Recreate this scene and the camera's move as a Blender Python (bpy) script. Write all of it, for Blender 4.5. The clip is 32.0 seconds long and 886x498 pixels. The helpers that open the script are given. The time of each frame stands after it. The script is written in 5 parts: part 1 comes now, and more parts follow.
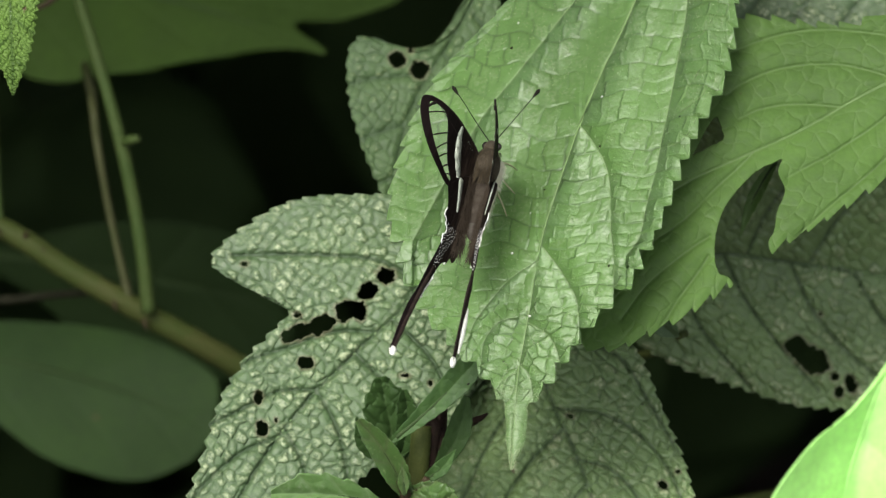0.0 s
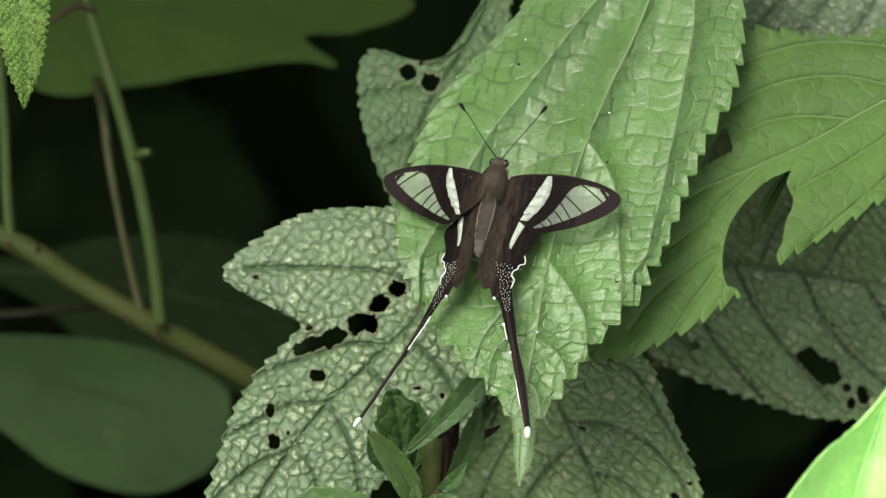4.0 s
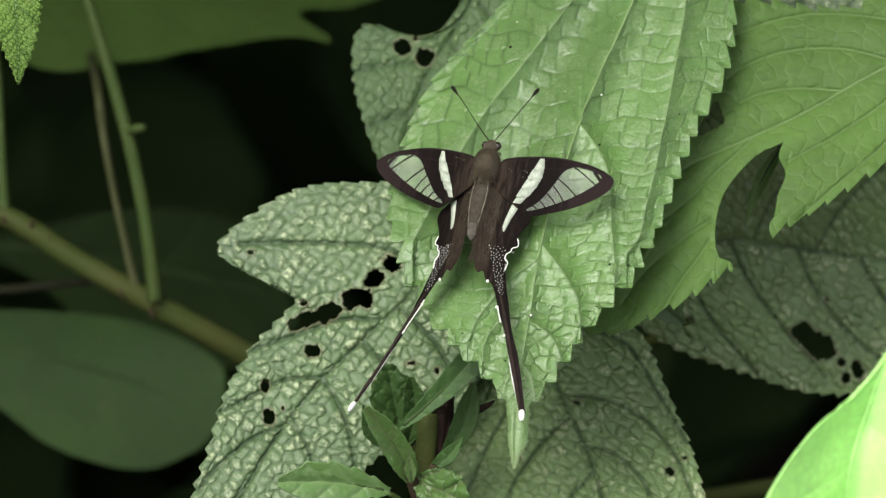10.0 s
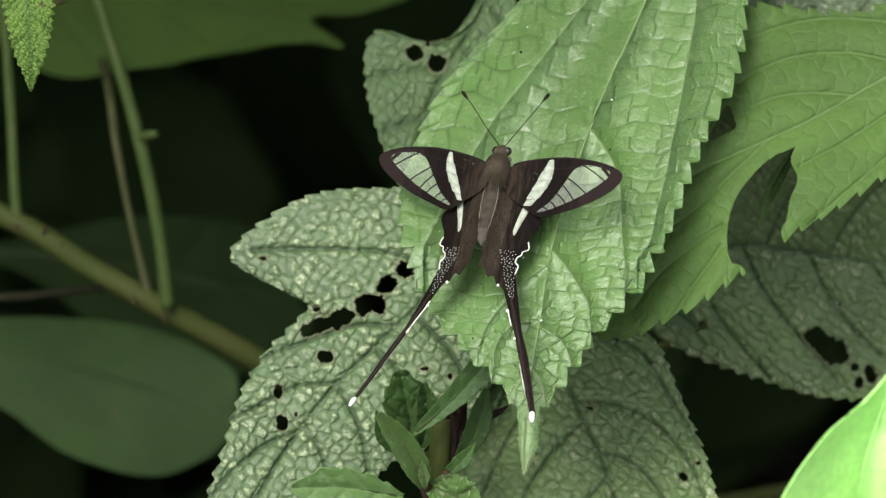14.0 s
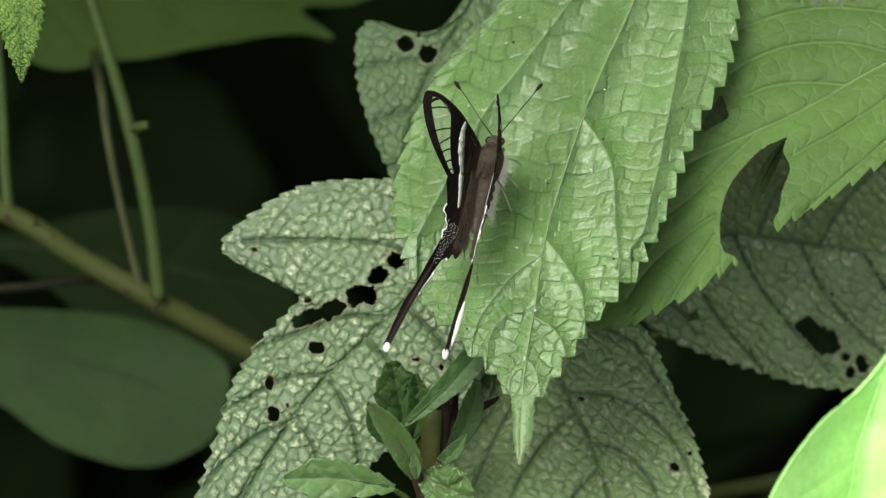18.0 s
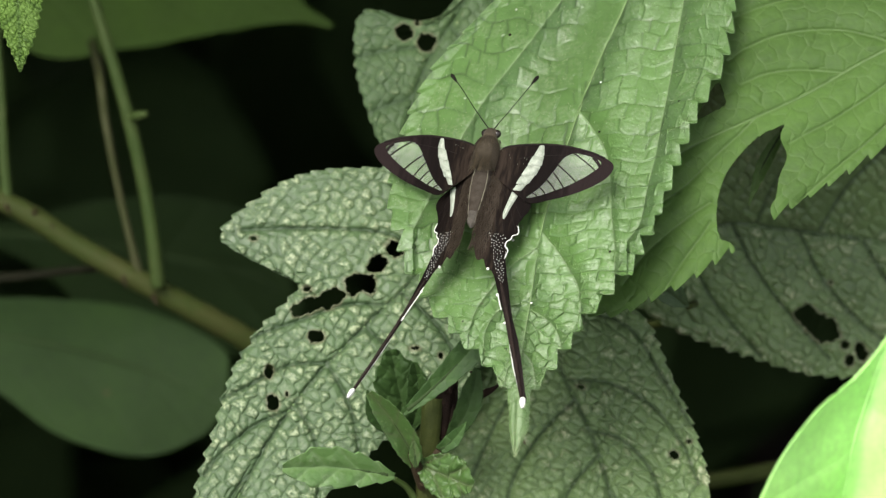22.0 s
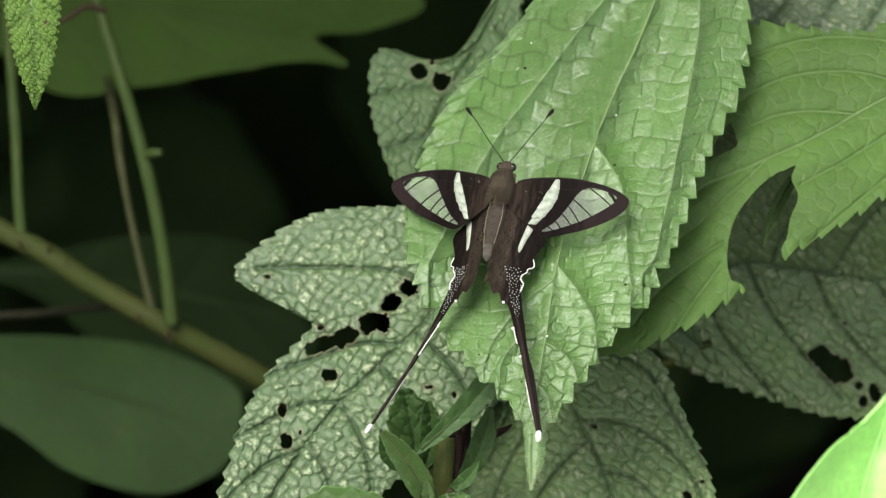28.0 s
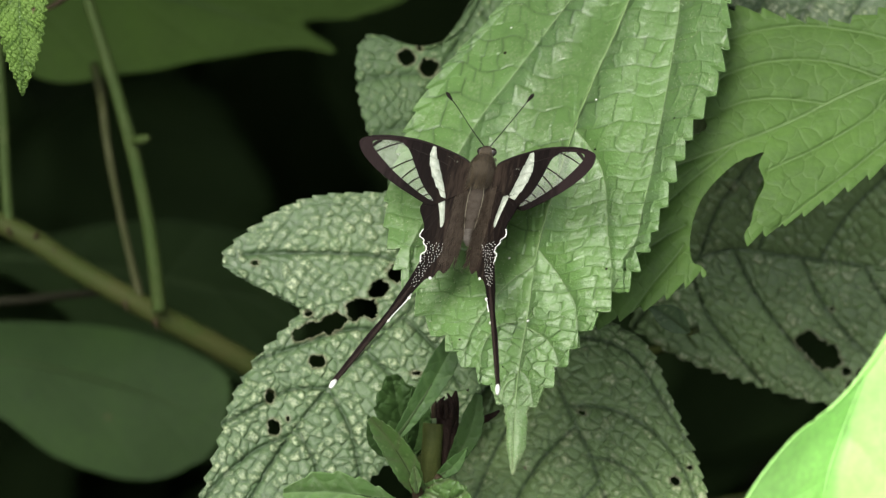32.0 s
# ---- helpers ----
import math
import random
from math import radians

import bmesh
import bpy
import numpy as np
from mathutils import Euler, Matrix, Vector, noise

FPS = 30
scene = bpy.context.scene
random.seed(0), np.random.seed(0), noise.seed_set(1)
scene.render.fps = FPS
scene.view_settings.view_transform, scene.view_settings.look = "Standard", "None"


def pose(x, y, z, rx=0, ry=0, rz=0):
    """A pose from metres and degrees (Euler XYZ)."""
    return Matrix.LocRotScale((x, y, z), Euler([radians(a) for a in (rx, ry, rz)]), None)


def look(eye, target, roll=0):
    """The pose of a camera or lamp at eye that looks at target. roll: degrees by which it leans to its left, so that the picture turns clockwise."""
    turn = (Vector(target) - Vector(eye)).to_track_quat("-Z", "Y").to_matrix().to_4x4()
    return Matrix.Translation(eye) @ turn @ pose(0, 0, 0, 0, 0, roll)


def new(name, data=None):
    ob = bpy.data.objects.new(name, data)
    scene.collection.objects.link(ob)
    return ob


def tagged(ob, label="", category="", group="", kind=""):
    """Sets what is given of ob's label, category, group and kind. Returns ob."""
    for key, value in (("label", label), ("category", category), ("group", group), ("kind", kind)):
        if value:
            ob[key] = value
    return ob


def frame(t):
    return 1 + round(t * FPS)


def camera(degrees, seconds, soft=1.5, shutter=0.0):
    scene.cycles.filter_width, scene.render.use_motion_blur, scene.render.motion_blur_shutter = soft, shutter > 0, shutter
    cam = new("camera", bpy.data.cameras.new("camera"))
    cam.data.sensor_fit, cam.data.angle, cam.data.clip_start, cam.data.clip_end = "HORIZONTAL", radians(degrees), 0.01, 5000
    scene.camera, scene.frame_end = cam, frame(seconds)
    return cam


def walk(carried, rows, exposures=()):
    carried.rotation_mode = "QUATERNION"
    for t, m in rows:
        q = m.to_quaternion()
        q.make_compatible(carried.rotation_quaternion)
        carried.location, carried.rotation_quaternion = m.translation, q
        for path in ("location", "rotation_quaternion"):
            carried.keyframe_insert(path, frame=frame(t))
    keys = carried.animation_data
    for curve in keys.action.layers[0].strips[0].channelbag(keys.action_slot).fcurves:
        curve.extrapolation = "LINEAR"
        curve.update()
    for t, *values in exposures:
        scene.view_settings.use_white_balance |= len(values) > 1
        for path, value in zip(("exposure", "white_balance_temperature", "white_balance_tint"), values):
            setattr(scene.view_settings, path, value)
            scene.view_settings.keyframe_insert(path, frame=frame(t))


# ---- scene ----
# Plan coordinates: x to the right and y down in tenths of a millimetre across the focused plane,
# w in millimetres from that plane towards the viewer. The viewer looks down by 35 degrees.
FOCUS, PITCH, REACH = Vector((0.0, 0.0, 0.80)), radians(35), 1200.0
AXIS_U = Vector((1, 0, 0))
AXIS_V = Vector((0, math.sin(PITCH), math.cos(PITCH)))
AXIS_W = Vector((0, -math.cos(PITCH), math.sin(PITCH)))
EYE = FOCUS + AXIS_W * (REACH / 1000)


def spot(x, y, w=0.0):
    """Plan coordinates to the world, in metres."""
    k = (1 - w / REACH) * 1e-4
    return FOCUS + AXIS_U * ((x - 784) * k) + AXIS_V * ((441 - y) * k) + AXIS_W * (w / 1000)


def spots(x, y, w):
    """The same for arrays: an array of n by 3."""
    k = (1 - w / REACH) * 1e-4
    return (np.array(FOCUS)[None] + np.outer((x - 784) * k, np.array(AXIS_U)) + np.outer((441 - y) * k, np.array(AXIS_V))
            + np.outer(w / 1000, np.array(AXIS_W)))


def aim(dx, dy, lean):
    """The camera's pose when the far things stand dx, dy (tenths of a millimetre) off their plan places."""
    base = look(EYE, FOCUS)
    return base @ Matrix.Rotation(math.atan(dx / 12000), 4, "Y") @ Matrix.Rotation(math.atan(dy / 12000), 4, "X") @ pose(0, 0, 0, 0, 0, lean)


def sway(dx, dy, turn, share=1.0):
    """A shift across the plan and a turn about the line of sight, as a world matrix."""
    shift = (AXIS_U * dx - AXIS_V * dy) * (1e-4 * share)
    mid = Matrix.Translation(FOCUS)
    return Matrix.Translation(shift) @ mid @ Matrix.Rotation(radians(-turn * share), 4, AXIS_W) @ mid.inverted()


# ---- camera ----
cam = camera(7.476, 32.0, soft=1.35)
cam.data.dof.use_dof = True
cam.data.dof.focus_distance = 1.2
cam.data.dof.aperture_fstop = 28
walk(cam, [(t, aim(x, y, r)) for t, x, y, r in (
        (0, -20.2, 28.1, 0.26), (0.5, -12.1, 31.3, 0.37), (1, 1.3, 37.6, 0.36), (1.5, -1.4, 30.8, 0.38), (2, -8.7, 27.6, 0.41),
        (2.5, -5.0, 26.8, 0.16), (3, 3.1, 46.0, 0.33), (3.5, -2.1, 52.8, 0.11), (5.5, 2.1, 33.4, 0.06), (6, -1.6, 30.5, -0.03),
        (6.5, 0.9, 20.4, -0.06), (7, -6.9, 11.2, -0.02), (7.5, -7.1, 7.8, -0.08), (8, 0.6, 1.6, -0.05), (8.5, 6.1, -4.9, -0.02), (9, 0.0, 0.0, 0.00),
        (9.5, -3.1, 5.3, 0.10), (10, -9.4, 5.9, 0.01), (10.5, -7.0, 10.8, -0.05), (11, -7.0, 8.8, -0.03), (11.5, -0.8, 2.3, 0.00),
        (12, 1.0, 4.8, -0.01), (12.5, -5.5, 11.6, -0.09), (13, 3.6, 8.0, -0.10), (13.5, 14.6, 11.3, -0.10), (14, 13.0, 16.0, -0.13),
        (14.5, 19.7, 12.6, -0.10), (16.5, 12.9, 9.8, -0.15), (17, 19.4, 0.0, -0.11), (17.5, 13.0, -4.1, -0.13), (18, -2.6, -0.3, -0.24),
        (18.5, -1.6, 4.4, -0.27), (19, 8.2, 18.4, -0.22), (19.5, -3.2, 21.6, -0.31), (20, -13.6, 10.6, -0.26), (20.5, -26.2, -5.0, -0.33),
        (21, -15.5, -18.8, -0.33), (21.5, -6.8, -22.3, -0.42), (22, -4.1, -20.9, -0.34), (22.5, -5.6, -22.6, -0.22), (23, -9.1, -17.2, -0.30),
        (23.5, 0.5, -1.7, -0.26), (24, 14.8, 27.9, -0.21), (24.5, 22.7, 45.2, -0.11), (25, 20.4, 41.9, -0.10), (25.5, 19.3, 41.8, -0.19),
        (27.5, 23.0, 46.3, -0.10), (28, 20.5, 48.6, -0.09), (28.5, 26.5, 55.5, -0.15), (29, 26.8, 52.9, -0.22), (29.5, 27.0, 44.5, -0.16),
        (30, 29.9, 33.0, -0.09), (30.5, 16.0, 23.3, -0.16), (31, -0.1, 15.6, -0.17), (31.5, -4.1, 19.7, -0.22), (32, -1.5, 23.8, -0.14))],
    exposures=((0.0, 0.84), (17.0, 0.86), (25.0, 0.87), (28.0, 0.91), (30.0, 0.90), (31.0, 0.85), (32.0, 0.85)))

# ---- light: a bright overcast sky, stronger from the upper left ----
world = bpy.data.worlds.new("overcast_sky")
scene.world = world
world.use_nodes = True
wn = world.node_tree.nodes
sky = wn.new("ShaderNodeTexSky")
sky.sky_type, sky.sun_disc = "NISHITA", False
sky.sun_elevation, sky.sun_rotation = radians(62), radians(-138)
sky.air_density, sky.dust_density = 1.0, 4.0
tone = wn.new("ShaderNodeHueSaturation")
tone.inputs["Saturation"].default_value = 0.22
world.node_tree.links.new(sky.outputs[0], tone.inputs["Color"])
world.node_tree.links.new(tone.outputs[0], wn["Background"].inputs[0])
wn["Background"].inputs[1].default_value = 0.145
sun = new("sun", bpy.data.lights.new("sun", "SUN"))
sun.data.energy, sun.data.angle, sun.data.color = 1.65, radians(34), (1.0, 0.985, 0.83)
sun.matrix_world = look((-1.05, -1.15, 3.0), (0, 0, 0))


# ---- materials ----
def nodes_of(name):
    m = bpy.data.materials.new(name)
    m.use_nodes = True
    return m, m.node_tree.nodes, m.node_tree.links


def noise_node(n, l, scale, detail=3.0, rough=0.55):
    tc = n.new("ShaderNodeTexCoord")
    t = n.new("ShaderNodeTexNoise")
    t.inputs["Scale"].default_value, t.inputs["Detail"].default_value, t.inputs["Roughness"].default_value = scale, detail, rough
    l.new(tc.outputs["Object"], t.inputs["Vector"])
    return t


def ramp_node(n, l, source, stops):
    r = n.new("ShaderNodeValToRGB")
    e = r.color_ramp.elements
    e[0].position, e[0].color = stops[0][0], (*stops[0][1], 1)
    e[1].position, e[1].color = stops[-1][0], (*stops[-1][1], 1)
    for p, c in stops[1:-1]:
        e.new(p).color = (*c, 1)
    l.new(source, r.inputs[0])
    return r


def mix_node(n, l, fac, a, b, mode="MIX"):
    m = n.new("ShaderNodeMix")
    m.data_type, m.blend_type = "RGBA", mode
    for socket, value in ((m.inputs[0], fac), (m.inputs[6], a), (m.inputs[7], b)):
        if isinstance(value, (int, float)):
            socket.default_value = value
        elif isinstance(value, tuple):
            socket.default_value = (*value, 1)
        else:
            l.new(value, socket)
    return m.outputs[2]


def leaf_material(name, base, vein, pale, fleck=0.0, rough=0.42, through_light=0.22, bump=0.35, grain=1600.0, spec=0.5, speck=(0.55, 0.68), patch=0.0):
    """Leaf tissue: blotched green, veins of another green, pale flecks between them, fine relief, some light let through."""
    m, n, l = nodes_of(name)
    bsdf = n["Principled BSDF"]
    big = noise_node(n, l, 45.0, 4.0)
    small = noise_node(n, l, 700.0, 3.0)
    dark = tuple(c * 0.72 for c in base)
    light = (min(1, base[0] * 1.27), min(1, base[1] * 1.29), base[2] * 1.12)
    tint = ramp_node(n, l, big.outputs["Fac"], [(0.3, dark), (0.5, base), (0.72, light)])
    col = mix_node(n, l, 0.35, tint.outputs[0], ramp_node(n, l, small.outputs["Fac"], [(0.32, dark), (0.68, light)]).outputs[0])
    if fleck > 0:
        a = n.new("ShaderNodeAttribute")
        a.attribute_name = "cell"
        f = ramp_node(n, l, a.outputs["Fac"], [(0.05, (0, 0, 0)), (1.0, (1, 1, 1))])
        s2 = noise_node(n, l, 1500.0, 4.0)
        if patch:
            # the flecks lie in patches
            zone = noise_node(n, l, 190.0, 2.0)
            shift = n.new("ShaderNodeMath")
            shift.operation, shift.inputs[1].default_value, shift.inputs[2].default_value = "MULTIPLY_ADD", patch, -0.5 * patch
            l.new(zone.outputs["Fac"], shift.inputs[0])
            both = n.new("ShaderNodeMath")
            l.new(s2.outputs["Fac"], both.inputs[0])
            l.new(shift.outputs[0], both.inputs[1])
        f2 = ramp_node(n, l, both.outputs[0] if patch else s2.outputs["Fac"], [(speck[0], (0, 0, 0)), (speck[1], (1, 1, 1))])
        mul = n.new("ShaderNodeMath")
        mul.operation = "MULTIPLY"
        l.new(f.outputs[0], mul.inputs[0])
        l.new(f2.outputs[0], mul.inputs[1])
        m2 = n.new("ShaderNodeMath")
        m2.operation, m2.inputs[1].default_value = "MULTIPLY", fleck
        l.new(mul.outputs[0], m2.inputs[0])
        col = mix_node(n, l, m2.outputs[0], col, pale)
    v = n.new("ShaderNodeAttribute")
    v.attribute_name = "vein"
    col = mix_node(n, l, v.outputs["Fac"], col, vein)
    # shade in the creases, put into the colour
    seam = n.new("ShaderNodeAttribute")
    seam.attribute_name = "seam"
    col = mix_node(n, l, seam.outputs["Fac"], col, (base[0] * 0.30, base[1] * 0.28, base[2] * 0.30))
    rim = n.new("ShaderNodeAttribute")
    rim.attribute_name = "rim"
    col = mix_node(n, l, rim.outputs["Fac"], col, (0.15, 0.15, 0.085))
    # specks of dirt and old bites
    spots_tex = noise_node(n, l, 260.0, 2.0)
    dirt = ramp_node(n, l, spots_tex.outputs["Fac"], [(0.76, (0, 0, 0)), (0.79, (1, 1, 1))])
    col = mix_node(n, l, dirt.outputs[0], col, (0.10, 0.075, 0.04))
    l.new(col, bsdf.inputs["Base Color"])
    bsdf.inputs["Specular IOR Level"].default_value = spec
    rr = ramp_node(n, l, small.outputs["Fac"], [(0.3, (rough - 0.08,) * 3), (0.7, (rough + 0.12,) * 3)])
    l.new(rr.outputs[0], bsdf.inputs["Roughness"])
    fine = noise_node(n, l, grain, 3.0)
    crumple = noise_node(n, l, grain * 0.38, 2.0)
    bc = n.new("ShaderNodeBump")
    bc.inputs["Strength"].default_value, bc.inputs["Distance"].default_value = bump * 0.5, 0.0005
    l.new(crumple.outputs["Fac"], bc.inputs["Height"])
    b = n.new("ShaderNodeBump")
    b.inputs["Strength"].default_value, b.inputs["Distance"].default_value = bump, 0.00025
    l.new(fine.outputs["Fac"], b.inputs["Height"])
    l.new(bc.outputs[0], b.inputs["Normal"])
    l.new(b.outputs[0], bsdf.inputs["Normal"])
    tr = n.new("ShaderNodeBsdfTranslucent")
    l.new(mix_node(n, l, 0.5, col, (base[0] * 1.4, base[1] * 1.5, base[2] * 0.6)), tr.inputs["Color"])
    ms = n.new("ShaderNodeMixShader")
    ms.inputs[0].default_value = through_light
    l.new(bsdf.outputs[0], ms.inputs[1])
    l.new(tr.outputs[0], ms.inputs[2])
    l.new(ms.outputs[0], n["Material Output"].inputs["Surface"])
    return m


def plain_material(name, a, b, scale, rough=0.6, bump=0.3, distance=0.0003, metal=0.0, spec=0.5):
    """A surface whose colour wanders between a and b at two scales."""
    m, n, l = nodes_of(name)
    bsdf = n["Principled BSDF"]
    t1 = noise_node(n, l, scale, 4.0)
    t2 = noise_node(n, l, scale * 7, 3.0)
    c1 = ramp_node(n, l, t1.outputs["Fac"], [(0.3, a), (0.7, b)])
    c2 = ramp_node(n, l, t2.outputs["Fac"], [(0.35, a), (0.65, b)])
    l.new(mix_node(n, l, 0.4, c1.outputs[0], c2.outputs[0]), bsdf.inputs["Base Color"])
    bsdf.inputs["Roughness"].default_value, bsdf.inputs["Metallic"].default_value = rough, metal
    bsdf.inputs["Specular IOR Level"].default_value = spec
    bp = n.new("ShaderNodeBump")
    bp.inputs["Strength"].default_value, bp.inputs["Distance"].default_value = bump, distance
    l.new(t2.outputs["Fac"], bp.inputs["Height"])
    l.new(bp.outputs[0], bsdf.inputs["Normal"])
    return m


def pane_material(name):
    """The clear scale-less windows of a wing: thin film, mostly seen through."""
    m, n, l = nodes_of(name)
    bsdf = n["Principled BSDF"]
    t = noise_node(n, l, 900.0, 3.0)
    c = ramp_node(n, l, t.outputs["Fac"], [(0.3, (0.47, 0.52, 0.45)), (0.7, (0.74, 0.78, 0.70))])
    l.new(c.outputs[0], bsdf.inputs["Base Color"])
    bsdf.inputs["Roughness"].default_value = 0.45
    clear = n.new("ShaderNodeBsdfTransparent")
    ms = n.new("ShaderNodeMixShader")
    ms.inputs[0].default_value = 0.17
    l.new(clear.outputs[0], ms.inputs[1])
    l.new(bsdf.outputs[0], ms.inputs[2])
    l.new(ms.outputs[0], n["Material Output"].inputs["Surface"])
    return m


LEAF_MAIN = leaf_material("fresh_leaf", (0.113, 0.223, 0.061), (0.170, 0.275, 0.105), (0.38, 0.43, 0.29), 0.42, 0.42, 0.30, 0.35, 1700.0, spec=0.9, speck=(0.42, 0.70))
LEAF_RIGHT = leaf_material("young_leaf", (0.092, 0.172, 0.043), (0.135, 0.22, 0.075), (0.3, 0.36, 0.2), 0.0, 0.5, 0.30, 0.25, spec=0.22)
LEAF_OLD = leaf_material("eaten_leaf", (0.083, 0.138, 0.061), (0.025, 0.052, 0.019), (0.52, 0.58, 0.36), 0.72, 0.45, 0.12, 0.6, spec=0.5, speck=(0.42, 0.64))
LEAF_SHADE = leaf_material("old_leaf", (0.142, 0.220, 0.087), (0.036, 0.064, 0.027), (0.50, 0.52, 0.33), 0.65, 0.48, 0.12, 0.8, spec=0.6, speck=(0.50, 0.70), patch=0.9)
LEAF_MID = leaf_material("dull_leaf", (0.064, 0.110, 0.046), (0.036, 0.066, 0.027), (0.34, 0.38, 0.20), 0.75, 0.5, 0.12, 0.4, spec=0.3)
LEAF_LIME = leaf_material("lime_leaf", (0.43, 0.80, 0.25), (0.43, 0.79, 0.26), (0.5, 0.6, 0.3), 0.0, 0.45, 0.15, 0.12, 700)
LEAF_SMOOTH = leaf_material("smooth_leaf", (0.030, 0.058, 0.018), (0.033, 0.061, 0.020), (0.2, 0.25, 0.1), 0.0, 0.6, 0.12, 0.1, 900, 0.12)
# smooth_leaf colour halved: deep shade is put into the colour
LEAF_SMOOTH_SHADED = leaf_material("shaded_smooth_leaf", (0.015, 0.029, 0.009), (0.017, 0.031, 0.010), (0.2, 0.25, 0.1), 0.0, 0.65, 0.12, 0.1, 900, 0.08)
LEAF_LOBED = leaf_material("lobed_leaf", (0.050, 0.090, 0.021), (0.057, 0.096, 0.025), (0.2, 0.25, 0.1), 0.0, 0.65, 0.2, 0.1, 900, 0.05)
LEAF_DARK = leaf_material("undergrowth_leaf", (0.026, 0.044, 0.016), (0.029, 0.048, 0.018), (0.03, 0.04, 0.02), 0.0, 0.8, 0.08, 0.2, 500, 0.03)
LEAF_TIP = leaf_material("puckered_leaf", (0.110, 0.190, 0.040), (0.050, 0.098, 0.020), (0.3, 0.36, 0.18), 0.1, 0.5, 0.2, 0.3, spec=0.25)
SPRIG = leaf_material("sprig_leaf", (0.046, 0.098, 0.028), (0.065, 0.13, 0.036), (0.2, 0.3, 0.1), 0.0, 0.5, 0.2, 0.3, spec=0.3)
SPRIG_DARK = leaf_material("dark_sprig_leaf", (0.030, 0.064, 0.017), (0.038, 0.074, 0.022), (0.2, 0.3, 0.1), 0.0, 0.5, 0.15, 0.5, spec=0.2)
SPRIG_RED = leaf_material("reddish_sprig_leaf", (0.066, 0.132, 0.034), (0.085, 0.118, 0.044), (0.35, 0.42, 0.2), 0.5, 0.4, 0.2, 0.4, spec=0.6)
DIM_RIB = plain_material("dim_rib", (0.030, 0.054, 0.017), (0.040, 0.066, 0.022), 200, 0.6, 0.2, spec=0.15)
RIB = plain_material("leaf_rib", (0.11, 0.19, 0.06), (0.145, 0.225, 0.085), 300, 0.45, 0.2)
SOFT_RIB = plain_material("soft_rib", (0.095, 0.160, 0.052), (0.125, 0.195, 0.070), 300, 0.5, 0.2, spec=0.3)
BARK = plain_material("green_bark", (0.030, 0.053, 0.009), (0.054, 0.058, 0.017), 120, 0.65, 0.5, spec=0.15)
BARK_RED = plain_material("reddish_bark", (0.032, 0.024, 0.013), (0.050, 0.034, 0.020), 150, 0.65, 0.5, spec=0.15)
TWIG = plain_material("green_twig", (0.033, 0.062, 0.013), (0.055, 0.078, 0.023), 140, 0.6, 0.4, spec=0.15)
DIM_TWIG = plain_material("dim_twig", (0.016, 0.018, 0.010), (0.028, 0.027, 0.016), 140, 0.7, 0.4, spec=0.1)
TAN_TWIG = plain_material("tan_twig", (0.040, 0.050, 0.017), (0.060, 0.060, 0.027), 140, 0.6, 0.4, spec=0.15)
STEM = plain_material("sprig_stem", (0.034, 0.046, 0.010), (0.056, 0.066, 0.017), 260, 0.65, 0.4, spec=0.15)
DEAD = plain_material("withered_brown", (0.006, 0.004, 0.003), (0.028, 0.016, 0.011), 500, 0.8, 0.8, spec=0.15)
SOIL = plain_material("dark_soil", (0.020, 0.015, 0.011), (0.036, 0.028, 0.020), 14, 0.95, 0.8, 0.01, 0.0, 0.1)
WING_VEIN = plain_material("wing_vein", (0.006, 0.004, 0.003), (0.014, 0.009, 0.007), 500, 0.7, 0.3, 0.0001, spec=0.2)
TAIL = plain_material("tail_scales", (0.010, 0.007, 0.006), (0.030, 0.020, 0.017), 700, 0.7, 0.4, 0.0002, spec=0.1)
TAWNY = plain_material("tawny_hair", (0.060, 0.044, 0.024), (0.110, 0.084, 0.048), 900, 0.8, 0.4)
BRISTLE = plain_material("bristle", (0.34, 0.42, 0.22), (0.50, 0.58, 0.36), 900, 0.4, 0.1)
SIDE_LINE = plain_material("side_line", (0.10, 0.09, 0.065), (0.20, 0.18, 0.13), 900, 0.7, 0.2)
WHITE = plain_material("white_scales", (0.70, 0.71, 0.66), (0.86, 0.86, 0.82), 900, 0.6, 0.4, 0.0001)
ABDOMEN_TIP = plain_material("abdomen_tip_scales", (0.045, 0.038, 0.032), (0.10, 0.09, 0.078), 700, 0.7, 0.5, 0.0002, spec=0.15)
ABDOMEN = plain_material("abdomen_scales", (0.028, 0.021, 0.016), (0.064, 0.053, 0.042), 900, 0.7, 0.6, 0.0002, spec=0.12)


